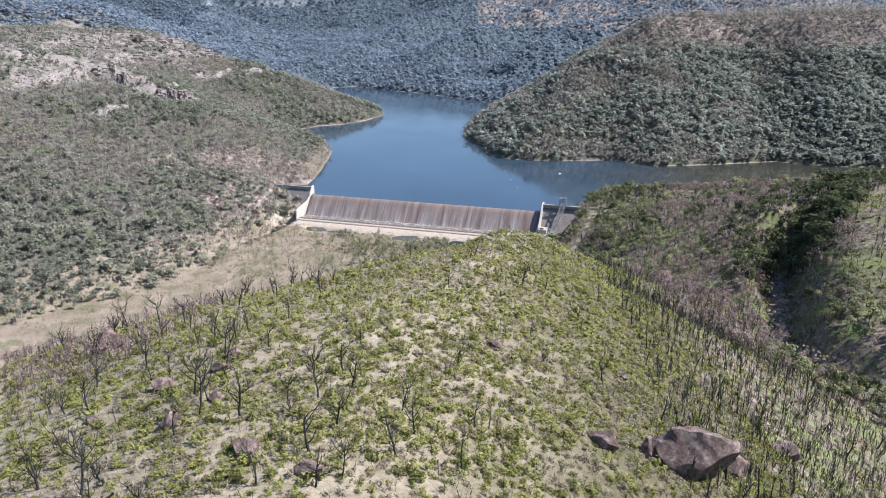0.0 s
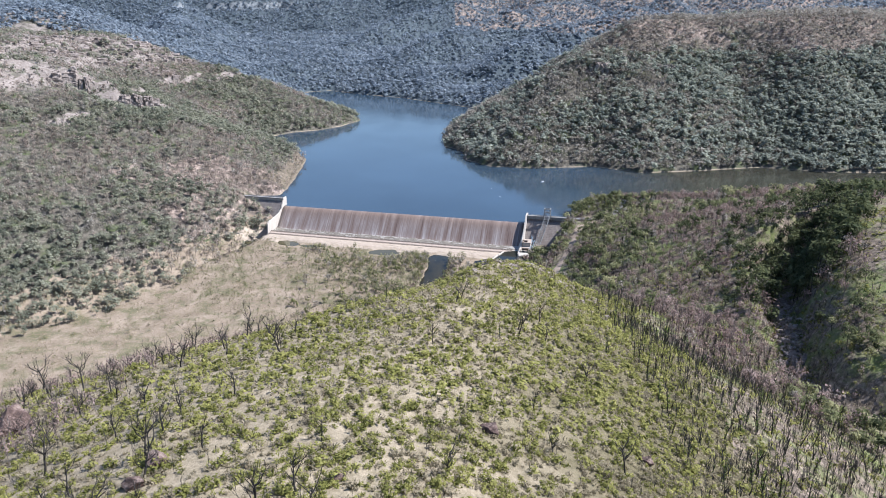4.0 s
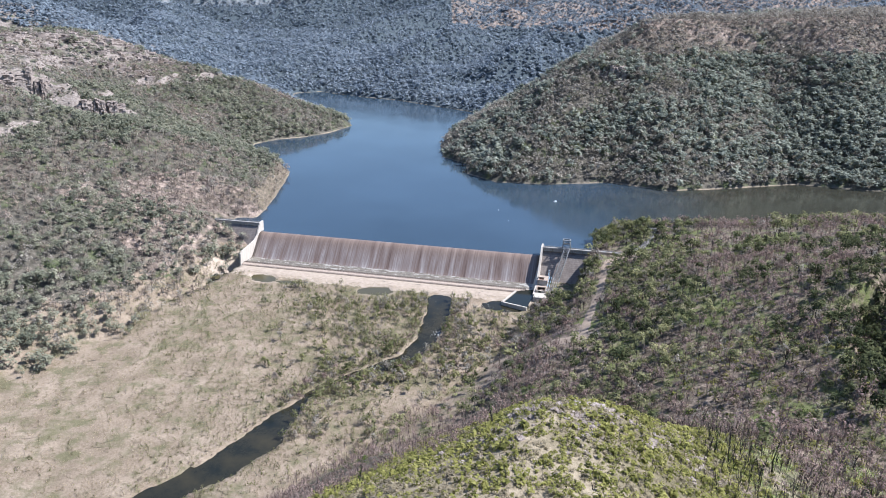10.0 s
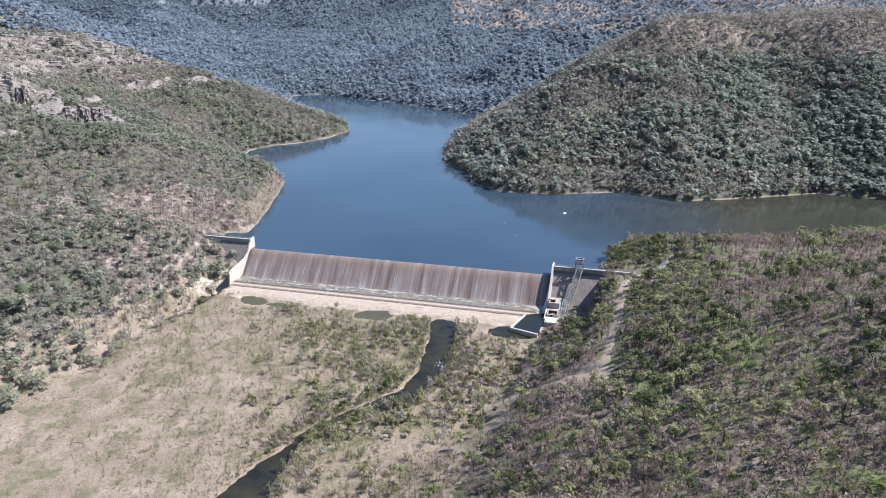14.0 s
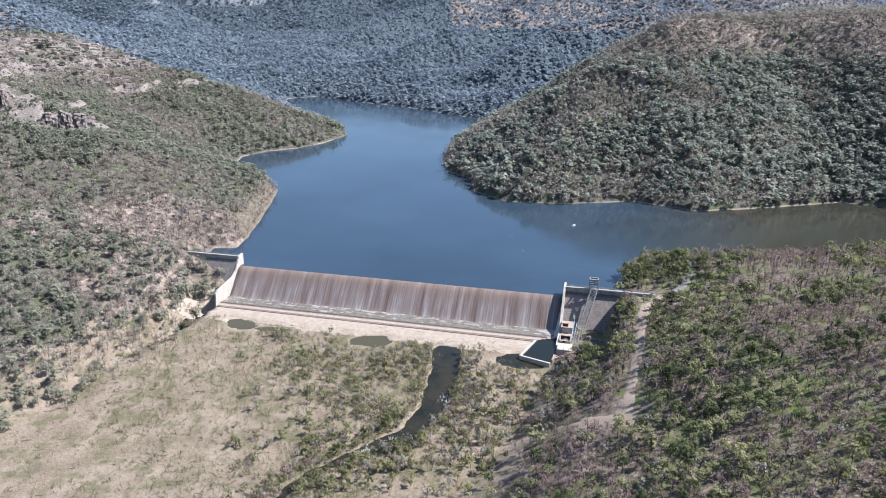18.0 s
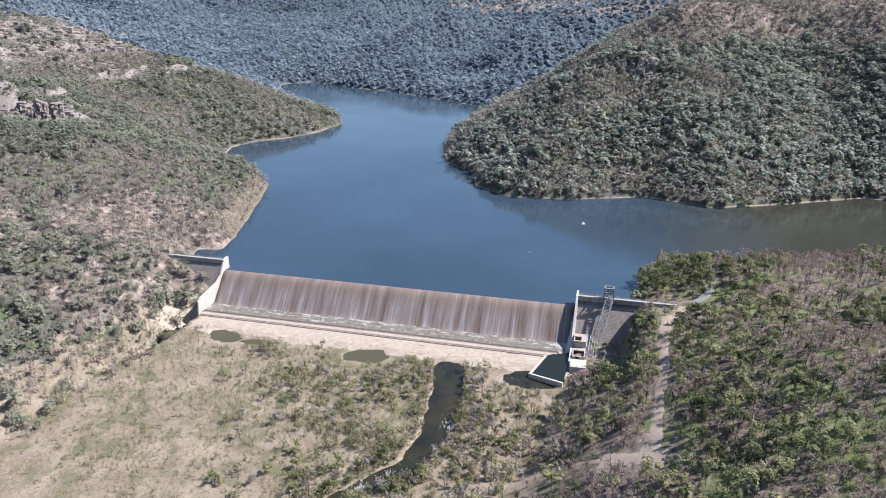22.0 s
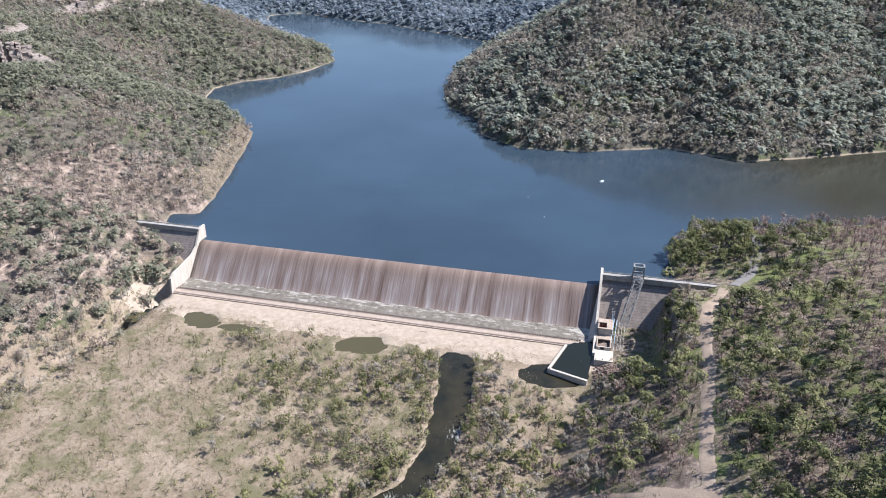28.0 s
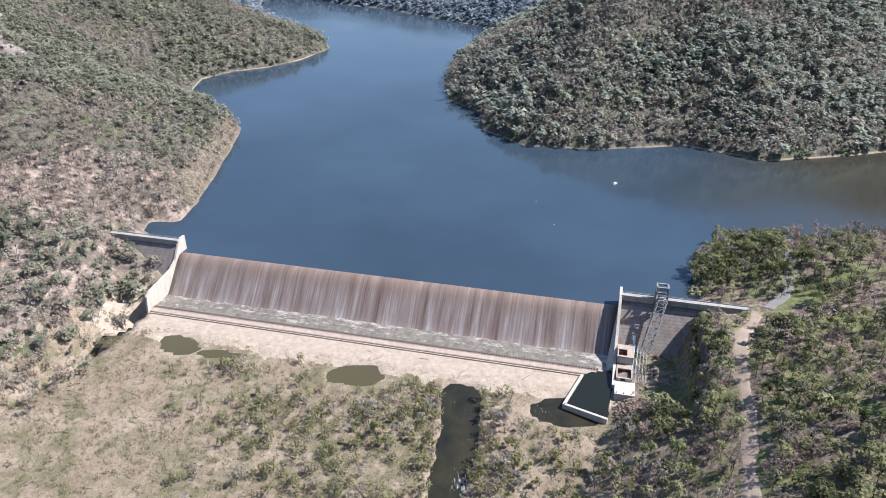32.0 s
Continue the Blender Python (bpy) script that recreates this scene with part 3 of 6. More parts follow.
def river_sheet():
    """River water that steps down with the valley floor."""
    xs, ys = np.arange(-480, 100.1, 5.0), np.arange(320, 870.1, 5.0)
    px, py = np.meshgrid(xs, ys)
    pz = floor_level(px, py) - 0.95
    near = np.minimum(along(px, py, RIVER, RIVER_W), np.minimum.reduce([pond(px, py, s) for s in PONDS])) < 16
    faces = grid_faces(len(xs), len(ys))
    keep = near.ravel()[faces].any(1)
    used, back = np.unique(faces[keep], return_inverse=True)
    ob = sheet("river_water", np.stack([px, py, pz], -1).reshape(-1, 3)[used], back.reshape(-1, 4), [RIVER_RUN, POND_WATER], smooth=True)
    mid = np.array([p.center[:2] for p in ob.data.polygons])
    muddy = np.minimum.reduce([pond(mid[:, 0], mid[:, 1], s) for s in PONDS[:3]]) < 16
    ob.data.polygons.foreach_set("material_index", muddy.astype(np.int32))
    tagged(ob, "dark shallow river water winding below the dam", "water", kind="structure")


river_sheet()

# ---- woods ----


def clouds(rng, centre, reach, flat, size, count, tri=False):
    """Leaf clumps: count small quads round each centre, in a flattened shell of the given reach."""
    n = len(centre)
    way = rng.normal(size=(n, count, 3))
    way /= np.linalg.norm(way, axis=2, keepdims=True)
    far = rng.uniform(0.55, 1.0, (n, count, 1)) ** 0.6
    lump = 1 + 0.35 * np.sin(3 * way[:, :, :1] + rng.uniform(0, 6, (n, 1, 1))) * np.cos(2.5 * way[:, :, 1:2] + rng.uniform(0, 6, (n, 1, 1)))
    at = centre[:, None, :] + way * far * lump * reach[:, None, None] * np.array([1, 1, flat])
    nor = way + rng.normal(scale=0.33, size=(n, count, 3)) + np.array([0, 0, 0.65])
    nor /= np.linalg.norm(nor, axis=2, keepdims=True)
    a = np.cross(nor, rng.normal(size=(n, count, 3)))
    a /= np.linalg.norm(a, axis=2, keepdims=True)
    b = np.cross(nor, a)
    w = (size[:, None, None] * rng.uniform(0.6, 1.25, (n, count, 1)))
    h = w * rng.uniform(0.55, 1.0, (n, count, 1))
    if tri:
        return np.stack([at - a * w - b * h * 0.7, at + a * w * 1.1 - b * h * 0.5, at + b * h * 1.2 + a * w * rng.uniform(-0.5, 0.5, (n, count, 1))], 2).reshape(-1, 3)
    quads = np.stack([at - a * w - b * h * 0.6, at + a * w * 0.7 - b * h, at + a * w + b * h * 0.7, at - a * w * 0.6 + b * h], 2)
    return quads.reshape(-1, 3)


def poles(rng, foot, tall, thick, lean=0.06):
    """Three-sided trunks as quads."""
    n = len(foot)
    top = foot + np.stack([rng.normal(scale=lean, size=n) * tall, rng.normal(scale=lean, size=n) * tall, tall], 1)
    out = []
    for k in range(3):
        c, d = 2.094 * k, 2.094 * (k + 1)
        p, q = np.array([math.cos(c), math.sin(c), 0]), np.array([math.cos(d), math.sin(d), 0])
        t = thick[:, None]
        out.append(np.stack([foot + p * t, foot + q * t, top + q * t * 0.4, top + p * t * 0.4], 1))
    return np.concatenate(out).reshape(-1, 3)


def twigs(rng, foot, tall, count, spread):
    """Bare upright limbs: thin quads that fan out from the upper trunk."""
    n = len(foot)
    low = foot[:, None, :] + np.stack([np.zeros((n, count)), np.zeros((n, count)), tall[:, None] * rng.uniform(0.35, 0.75, (n, count))], 2)
    turn = rng.uniform(0, 6.283, (n, count))
    out = np.stack([np.cos(turn) * spread, np.sin(turn) * spread, rng.uniform(0.5, 1.1, (n, count))], 2) * tall[:, None, None] * rng.uniform(0.22, 0.45, (n, count, 1))
    high = low + out
    side = np.stack([-np.sin(turn), np.cos(turn), np.zeros((n, count))], 2) * (tall[:, None, None] * 0.011 + 0.04)
    return np.stack([low - side, low + side, high + side * 0.4, high - side * 0.4], 2).reshape(-1, 3)


def stuff(name, leaf_tris, wood_quads, leaf_mat, wood_mat, label, category):
    """Leaf clumps (three corners each) and wood (four corners each) in one mesh."""
    n, w = len(leaf_tris), len(wood_quads)
    faces = np.arange(n).reshape(-1, 3)
    verts, count = leaf_tris, len(faces)
    if w:
        verts = np.concatenate([leaf_tris, wood_quads])
        q = n + np.arange(w).reshape(-1, 4)
        faces = np.concatenate([faces, q[:, [0, 1, 2]], q[:, [0, 2, 3]]])
    index = np.r_[np.zeros(count, np.int32), np.ones(w // 2, np.int32)]
    ob = sheet(name, verts, faces, [leaf_mat, wood_mat], index)
    return tagged(ob, label, category, kind="stuff")


def scatter(rng, x0, x1, y0, y1, gap):
    nx, ny = int((x1 - x0) / gap), int((y1 - y0) / gap)
    px, py = np.meshgrid(np.arange(nx), np.arange(ny))
    px = x0 + (px.ravel() + rng.uniform(0, 1, nx * ny)) * gap
    py = y0 + (py.ravel() + rng.uniform(0, 1, nx * ny)) * gap
    return px, py


def free_ground(px, py):
    """Where trees may stand: off the water, the dam, the track and the bare rock."""
    ok = (signed(px, py, LAKE) > 1.2) & (along(px, py, RIVER, RIVER_W) > 2)
    a, b = by_dam(px, py)
    ok &= ~((a > -58) & (a < 452) & (b > -12) & (b < 9)) & ~((a > -6) & (a < 398) & (b > -16) & (b < 84))
    ok &= ~((a > 376) & (a < 472) & (b > -14) & (b < 20))
    for way, wide in TRACKS:
        ok &= along(px, py, way, [wide] * len(way)) > 1.6
    return ok & (np.minimum.reduce([pond(px, py, s) for s in PONDS]) > 7)


GREEN = leafy("gum_leaves", (0.072, 0.086, 0.038), (0.20, 0.207, 0.105), (0.37, 0.352, 0.19))
GREY = leafy("scorched_leaves", (0.13, 0.120, 0.102), (0.265, 0.244, 0.208), (0.39, 0.362, 0.315))
RUST = leafy("browned_leaves", (0.125, 0.105, 0.086), (0.26, 0.215, 0.178), (0.39, 0.33, 0.28))
BARK = plain("grey_bark", (0.05, 0.045, 0.038), (0.17, 0.15, 0.13), 3.0)
GREY_WOOD = plain("bleached_dead_wood", (0.085, 0.076, 0.066), (0.25, 0.225, 0.20), 3.0)
CHAR = plain("charred_bark", (0.012, 0.011, 0.010), (0.05, 0.045, 0.04), 4.0)
# pale blue leaves: haze over the far ridges is painted into them
FAR_HAZE_GREEN = leafy("hazed_gum_leaves", (0.128, 0.160, 0.195), (0.196, 0.234, 0.274), (0.28, 0.318, 0.350), 0.05, 0.006, 0.10)
WEST_GREEN = leafy("grey_gum_leaves", (0.108, 0.119, 0.088), (0.203, 0.211, 0.155), (0.32, 0.312, 0.232))
# eastern hill leaves, lightened and blued: haze put into their colour
HILL_HAZE_GREEN = leafy("hazed_hill_leaves", (0.138, 0.160, 0.136), (0.262, 0.286, 0.238), (0.39, 0.40, 0.325))
TWIGGY = leafy("fine_dead_twigs", (0.115, 0.082, 0.072), (0.25, 0.182, 0.162), (0.38, 0.295, 0.262))
DULL_WOOD = plain("weathered_dead_wood", (0.06, 0.048, 0.043), (0.25, 0.20, 0.18), 3.0)


# leaves of dark trees, with some of the slope's shade painted in
SHADE_GREEN = leafy("shade_dark_gum_leaves", (0.030, 0.040, 0.018), (0.078, 0.092, 0.044), (0.165, 0.172, 0.086))
REGROWTH = leafy("regrowth_leaves", (0.038, 0.066, 0.012), (0.078, 0.120, 0.023), (0.138, 0.182, 0.043), 0.3, 0.03)


def seen_from_path(px, py):
    """Keeps to the wedge of country that the flight looks over."""
    return np.abs(px) < (py + 100) * 0.70 + 60


def crowns(rng, top, r, flat, lobes, per, leaf, sparse=0.0, facing=0.85):
    """Tree crowns of several leaf lobes: each lobe is a shell of small leaf sprays that face outwards, open below."""
    n = len(top)
    way = rng.normal(size=(n, lobes, 3))
    way /= np.linalg.norm(way, axis=2, keepdims=True)
    mid = top[:, None, :] + way * r[:, None, None] * rng.uniform(0.3, 0.78, (n, lobes, 1)) * np.array([1, 1, flat])
    lr = r[:, None] * rng.uniform(0.34, 0.58, (n, lobes))
    out = rng.normal(size=(n, lobes, per, 3)) + np.array([0, 0, 0.45])
    out /= np.linalg.norm(out, axis=3, keepdims=True)
    at = mid[:, :, None, :] + out * lr[:, :, None, None] * rng.uniform(0.7 - 0.4 * sparse, 1.08, (n, lobes, per, 1)) * np.array([1, 1, 0.85])
    nor = facing * out + rng.normal(scale=0.3 * facing, size=out.shape) + np.array([0.1, 0, 1.2 - facing])
    nor /= np.linalg.norm(nor, axis=3, keepdims=True)
    a = np.cross(nor, rng.normal(size=out.shape))
    a /= np.linalg.norm(a, axis=3, keepdims=True)
    b = np.cross(nor, a)
    w = lr[:, :, None, None] * leaf * rng.uniform(0.6, 1.3, (n, lobes, per, 1))
    h = w * rng.uniform(0.6, 1.1, w.shape)
    return np.stack([at - a * w - b * h * 0.7, at + a * w * 1.1 - b * h * 0.5, at + b * h * 1.2 + a * w * rng.uniform(-0.5, 0.5, w.shape)], 3).reshape(-1, 3)


def woods():
    rng = np.random.default_rng(7)
    # near and middle woods
    for tag, (x0, x1, y0, y1, gap) in {"west": (-1150, -190, 540, 1900, 7.6), "east": (-10, 1150, 1130, 1950, 7.2), "shoulder": (-60, 660, 230, 1010, 7.0)}.items():
        px, py = scatter(rng, x0, x1, y0, y1, gap)
        pz = ground(px, py)
        edge = signed(px, py, FLATS)
        keep = free_ground(px, py) & seen_from_path(px, py) & (edge > np.where(px < -100, -16, -12))
        dice = rng.uniform(size=len(px))
        slope = steepness(px, py)
        for way, *_ in CLIFFS[:2]:
            keep &= (along(px, py, way, [16] * len(way)) > 2) & ((along(px, py, [(x, y - 22) for x, y in way], [30] * len(way)) > 0) | (rng.uniform(size=len(px)) < 0.25))
        if tag != "shoulder":
            keep &= (slope < 1.1) & (rng.uniform(size=len(px)) > 0.06 + 0.6 * np.clip(slope - 0.7, 0, 1))
        # bare sandy slope above the western end of the dam
        burnt = np.exp(-(((px + 330) / 85) ** 2 + ((py - 985) / 85) ** 2)) if tag == "west" else 0 * px
        if tag == "west":
            keep &= rng.uniform(size=len(px)) > 0.62 * step(128, 155, pz)
            keep &= (pz > 20) | (rng.uniform(size=len(px)) < 0.72) | (np.abs(py - 1190) > 150)
            keep &= dice > 0.5 * step(34, 0, edge) * step(940, 880, py) + 0.12 * burnt
        far_side = px - np.interp(py, [300, 325, 352, 405, 450, 520, 575, 640], [222, 214, 221, 240, 262, 310, 352, 420])
        if tag == "shoulder":
            keep &= np.where(py < 470, px > 130 + 0.25 * (300 - py), True) & (along(px, py, GULLY, [44, 44, 40, 22, 8, 2, 0]) > 0)
            keep &= (far_side < 45) | (rng.uniform(size=len(px)) < 0.30) | (py > 640)
            keep &= dice > 0.28 * step(0.56, 0.64, fractal(px, py, 34, 311, 3)) + 0.12 * step(640, 690, py) * step(850, 810, py) + 0.75 * step(50, 10, px - 0.25 * (py - 560) + 40 * (fractal(px, py, 40, 317) - 0.5))
        px, py, pz, slope, far_side, burnt, edge = (v[keep] for v in (px, py, pz, slope, far_side, burnt, edge))
        mood = 0.5 + 1.5 * (fractal(px, py, 130, 301, 3) - 0.5) + rng.normal(scale=0.16, size=len(px))
        if tag == "shoulder":
            mood = 0.42 + 1.9 * (fractal(px, py, 60, 303, 3) - 0.5) + rng.normal(scale=0.25, size=len(px)) + 0.34 * step(50, 22, np.abs(far_side + 4)) * step(400, 450, py) * step(680, 620, py)
            mood = mood - 0.35 * step(480, 400, py) * step(190, 160, px) - 0.22 * step(800, 880, py) * step(240, 280, px) + 0.4 * step(840, 870, py) * step(265, 235, px) + 0.2 * step(200, 260, px) * step(390, 430, py) * step(680, 620, py) - 0.14 * step(640, 700, py) * step(840, 800, py) - 0.5 * np.exp(-(((px - 190) / 75) ** 2 + ((py - 545) / 35) ** 2))
        if tag == "west":
            mood = mood - 0.02 - 0.28 * burnt - 0.25 * step(22, 12, pz) * step(150, 110, np.abs(py - 1190)) + 0.22 * np.exp(-((px + 330) ** 2 + (py - 1560) ** 2) / 70 ** 2)
        if tag == "east":
            mood = mood + 0.05 - 0.55 * step(160, 195, pz) - 0.22 * np.exp(-((px - 190) ** 2 + (py - 1260) ** 2) / 90 ** 2)
        kinds = np.where(mood > 0.47, 0, np.where(mood > (0.36 if tag == "shoulder" else 0.32), 1, 2))
        if tag == "shoulder":
            # dark-leaved trees; their colour also carries the shade beside the gully
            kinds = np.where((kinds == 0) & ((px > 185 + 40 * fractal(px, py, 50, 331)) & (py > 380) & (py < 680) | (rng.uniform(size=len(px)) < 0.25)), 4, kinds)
            kinds = np.where((far_side > 45) & (py < 640), 3, kinds)
        foot = np.stack([px, py, pz - 0.3], 1)
        near = tag == "shoulder"
        middle = (tag == "west") & (py < 1130)
        for k, (mat, wood_mat, cat, share) in enumerate((({"east": HILL_HAZE_GREEN, "west": WEST_GREEN, "shoulder": GREEN}[tag], CHAR if near else BARK, "green gum trees", 1.0), (GREY, CHAR if near else GREY_WOOD, "grey scorched gum trees", 0.92),
                                                         ({"shoulder": TWIGGY, "west": RUST, "east": GREY}[tag], DULL_WOOD, "brown heat-killed gum trees", 0.9), (REGROWTH, CHAR, "thin black burnt trees", 0.95), (SHADE_GREEN, CHAR, "dark, shade-toned green gum trees", 1.0))):
            for fine in (False, True):
                w = (kinds == k) & ((near | middle) == fine)
                if not w.any():
                    continue
                f = foot[w]
                n = len(f)
                tall = rng.uniform(6.5, 13.5, n) * share * {"east": 1.2, "west": 0.98, "shoulder": 1.0}[tag] * np.where(rng.uniform(size=n) < 0.15, 1.3, 1.0) * (1 + 0.5 * near * (np.abs(far_side[w] - 4) < 36) * (py[w] > 420) * (py[w] < 620))
                r = tall * rng.uniform(0.28, 0.46, n) * {"east": 1.42, "west": 1.42, "shoulder": 1.08}[tag]
                top = f + np.stack([rng.normal(scale=0.05, size=n) * tall, rng.normal(scale=0.05, size=n) * tall, tall * 0.72], 1)
                if k == 3:
                    leaves = clouds(rng, f + np.stack([0 * tall, 0 * tall, tall * 0.4], 1), tall * 0.16, 2.0, tall * 0.03, 9, True)
                    wood = np.concatenate([poles(rng, f, tall * 0.95, tall * 0.014 + 0.08), twigs(rng, f, tall, 8, 0.4)])
                elif k in (0, 4):
                    leaves = crowns(rng, top, r, 0.7, 6 if fine else 5, 21 if near else 19 if fine else 9, 0.29 if near else 0.31 if fine else 0.5, 0.0, 0.8 if near else 0.5)
                    wood = np.concatenate([poles(rng, f, tall * 0.8, tall * 0.013 + 0.07)] + ([twigs(rng, f, tall, 4, 0.5)] if fine else []))
                else:
                    leaves = crowns(rng, top, r * 1.05, 0.8, 6 if fine else 4, 12 if near else 10 if fine else 6, 0.20 if near else 0.24 if fine else 0.42, 1.0, 0.8 if near else 0.5)
                    wood = np.concatenate([poles(rng, f, tall * 0.85, tall * 0.012 + 0.07), twigs(rng, f, tall, 17 if near else 9 if fine else 4, 0.55)])
                stuff("woodland", leaves, wood, mat, wood_mat, cat + " covering a steep valley side", "trees")
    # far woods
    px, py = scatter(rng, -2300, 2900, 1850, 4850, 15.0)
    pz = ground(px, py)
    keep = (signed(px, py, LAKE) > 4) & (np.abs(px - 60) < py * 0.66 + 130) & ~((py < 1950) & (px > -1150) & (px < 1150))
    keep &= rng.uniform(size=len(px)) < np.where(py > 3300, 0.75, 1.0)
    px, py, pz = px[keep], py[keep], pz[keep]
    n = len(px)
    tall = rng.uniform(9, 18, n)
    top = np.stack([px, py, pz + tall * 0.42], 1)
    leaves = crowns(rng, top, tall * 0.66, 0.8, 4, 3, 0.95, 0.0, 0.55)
    stuff("far_woodland", leaves, np.zeros((0, 3)), FAR_HAZE_GREEN, BARK, "gum forest on far ridges, blue haze put into its leaf colour", "trees")
    print("far trees", n)


woods()

# ---- the dam ----


def part(name, data, mat, parent=None, label="", smooth=False):
    """Links a bmesh, or shares a ready mesh, as one object under its thing."""
    if isinstance(data, bmesh.types.BMesh):
        me = bpy.data.meshes.new(name)
        data.normal_update()
        data.to_mesh(me)
        data.free()
        me.materials.append(mat)
        if smooth:
            me.polygons.foreach_set("use_smooth", np.full(len(me.polygons), True))
    else:
        me = data
    ob = new(name, me)
    if parent is not None:
        ob.parent = parent
    if label:
        ob["label"] = label
    return ob


def thing(name, m, label, category, group="", kind=""):
    ob = new(name)
    ob.matrix_world = m
    return tagged(ob, label, category, group, kind)


def box(x0, x1, y0, y1, z0, z1, bevel=0.06, bm=None):
    own = bmesh.new()
    bmesh.ops.create_cube(own, size=1.0)
    for v in own.verts:
        v.co = Vector((x0 + (v.co.x + 0.5) * (x1 - x0), y0 + (v.co.y + 0.5) * (y1 - y0), z0 + (v.co.z + 0.5) * (z1 - z0)))
    if bevel:
        bmesh.ops.bevel(own, geom=own.edges[:], offset=bevel, segments=1, affect="EDGES")
    if bm is None:
        return own
    joined(bm, own)
    return bm


def joined(bm, other):
    me = bpy.data.meshes.new("piece")
    other.to_mesh(me)
    other.free()
    bm.from_mesh(me)
    bpy.data.meshes.remove(me)


def swept(profile, x0, x1, steps, wave=0.0):
    """A solid of constant section (y, z), closed, from x0 to x1."""
    bm = bmesh.new()
    rings = []
    for k in range(steps + 1):
        x = x0 + (x1 - x0) * k / steps
        rings.append([bm.verts.new((x, y, z)) for y, z in profile])
    n = len(profile)
    for a, b in zip(rings, rings[1:]):
        for i in range(n):
            bm.faces.new((a[i], b[i], b[(i + 1) % n], a[(i + 1) % n]))
    bm.faces.new(rings[0][::-1]), bm.faces.new(rings[-1])
    bmesh.ops.recalc_face_normals(bm, faces=bm.faces[:])
    return bm


def beam(a, b, r, bm, sides=4):
    """A straight bar from a to b, added to bm."""
    a, b = Vector(a), Vector(b)
    way = b - a
    m = Matrix.Translation((a + b) / 2) @ way.to_track_quat("Z", "Y").to_matrix().to_4x4()
    bmesh.ops.create_cone(bm, cap_ends=True, segments=sides, radius1=r, radius2=r, depth=way.length, matrix=m)
    return bm


def spill_material():
    m = Mat("wet_spillway_concrete")
    o = m.own()
    z = m.node("ShaderNodeSeparateXYZ", Vector=o).outputs[2]
    thin = m.noise(1.0, 5.0, 0.72, m.scaled(o, 0.75, 0.012, 0.012))
    wide = m.noise(1.0, 4.0, 0.6, m.scaled(o, 0.11, 0.008, 0.012))
    f = m.math("ADD", m.math("MULTIPLY", thin, 0.5), m.math("MULTIPLY", wide, 0.5))
    base = m.ramp(f, (0.36, (0.075, 0.050, 0.040)), (0.45, (0.15, 0.108, 0.090)), (0.53, (0.20, 0.165, 0.15)), (0.60, (0.28, 0.252, 0.24)), (0.70, (0.40, 0.382, 0.375)))
    brown = m.ramp(f, (0.38, (0.095, 0.066, 0.052)), (0.54, (0.20, 0.150, 0.122)), (0.70, (0.34, 0.285, 0.255)))
    down = m.math("ADD", m.math("MULTIPLY", z, 0.05), m.math("MULTIPLY", m.math("SUBTRACT", wide, 0.5), 1.4))
    c = m.mix(m.ramp(m.math("ADD", down, 1.0), (0.45, 0.0), (0.92, 1.0)), base, brown)
    return m.done(c, 0.42, bump=thin, strength=0.35, distance=0.15, spec=0.5)


def concrete(name, low, high, lift=0.0, stain=0.5):
    m = Mat(name)
    o = m.own()
    f = m.math("ADD", m.math("MULTIPLY", m.noise(1.2, 6.0, 0.7), 0.45), m.math("MULTIPLY", m.noise(1.0, 4.0, 0.6, m.scaled(o, 0.3, 0.3, 0.05)), 0.55))
    c = m.ramp(f, (0.5 - 0.3 * stain, low), (0.5 + 0.25 * stain, high))
    bump = m.noise(3.0, 4.0)
    if lift:
        z = m.node("ShaderNodeSeparateXYZ", Vector=o).outputs[2]
        line = m.math("LESS_THAN", m.math("FRACT", m.math("MULTIPLY", z, 1.0 / lift)), 0.12)
        c = m.mix(m.math("MULTIPLY", line, 0.5), c, tuple(0.55 * v for v in low))
    return m.done(c, 0.85, bump=bump, strength=0.3, distance=0.05)


def basin_material():
    m = Mat("foaming_basin_water")
    o = m.own()
    y = m.node("ShaderNodeSeparateXYZ", Vector=o).outputs[1]
    near = m.math("MULTIPLY", m.math("ADD", y, 46.0), 0.048)
    f = m.math("ADD", m.noise(1.0, 6.0, 0.72, m.scaled(o, 0.10, 0.22, 1)), m.math("MULTIPLY", near, 0.16))
    chute = m.ramp(m.math("MULTIPLY", m.node("ShaderNodeSeparateXYZ", Vector=o).outputs[0], 0.00285), (0.93, 0.0), (0.985, 0.16))
    foam = m.ramp(m.math("ADD", f, chute), (0.62, 0.0), (0.86, 0.75))
    c = m.mix(foam, m.ramp(m.noise(0.3, 4.0), (0.3, (0.10, 0.09, 0.075)), (0.7, (0.20, 0.182, 0.155))), (0.52, 0.51, 0.48))
    return m.done(c, m.ramp(foam, (0.0, 0.2), (1.0, 0.8)), bump=m.noise(0.8, 6.0, 0.7), strength=0.6, distance=0.3, spec=0.5)


SPILL = spill_material()
BASIN = basin_material()
WHITE_CONCRETE = concrete("pale_washed_concrete", (0.28, 0.25, 0.212), (0.50, 0.465, 0.415), 0.0, 0.8)
OLD_CONCRETE = concrete("weathered_grey_concrete", (0.14, 0.118, 0.105), (0.28, 0.245, 0.225), 1.9, 0.6)
DECK_CONCRETE = concrete("bleached_deck_concrete", (0.20, 0.192, 0.18), (0.34, 0.325, 0.305), 0.0, 0.6)
SILL_CONCRETE = concrete("stained_sill_concrete", (0.20, 0.155, 0.125), (0.40, 0.335, 0.28), 0.0, 0.8)
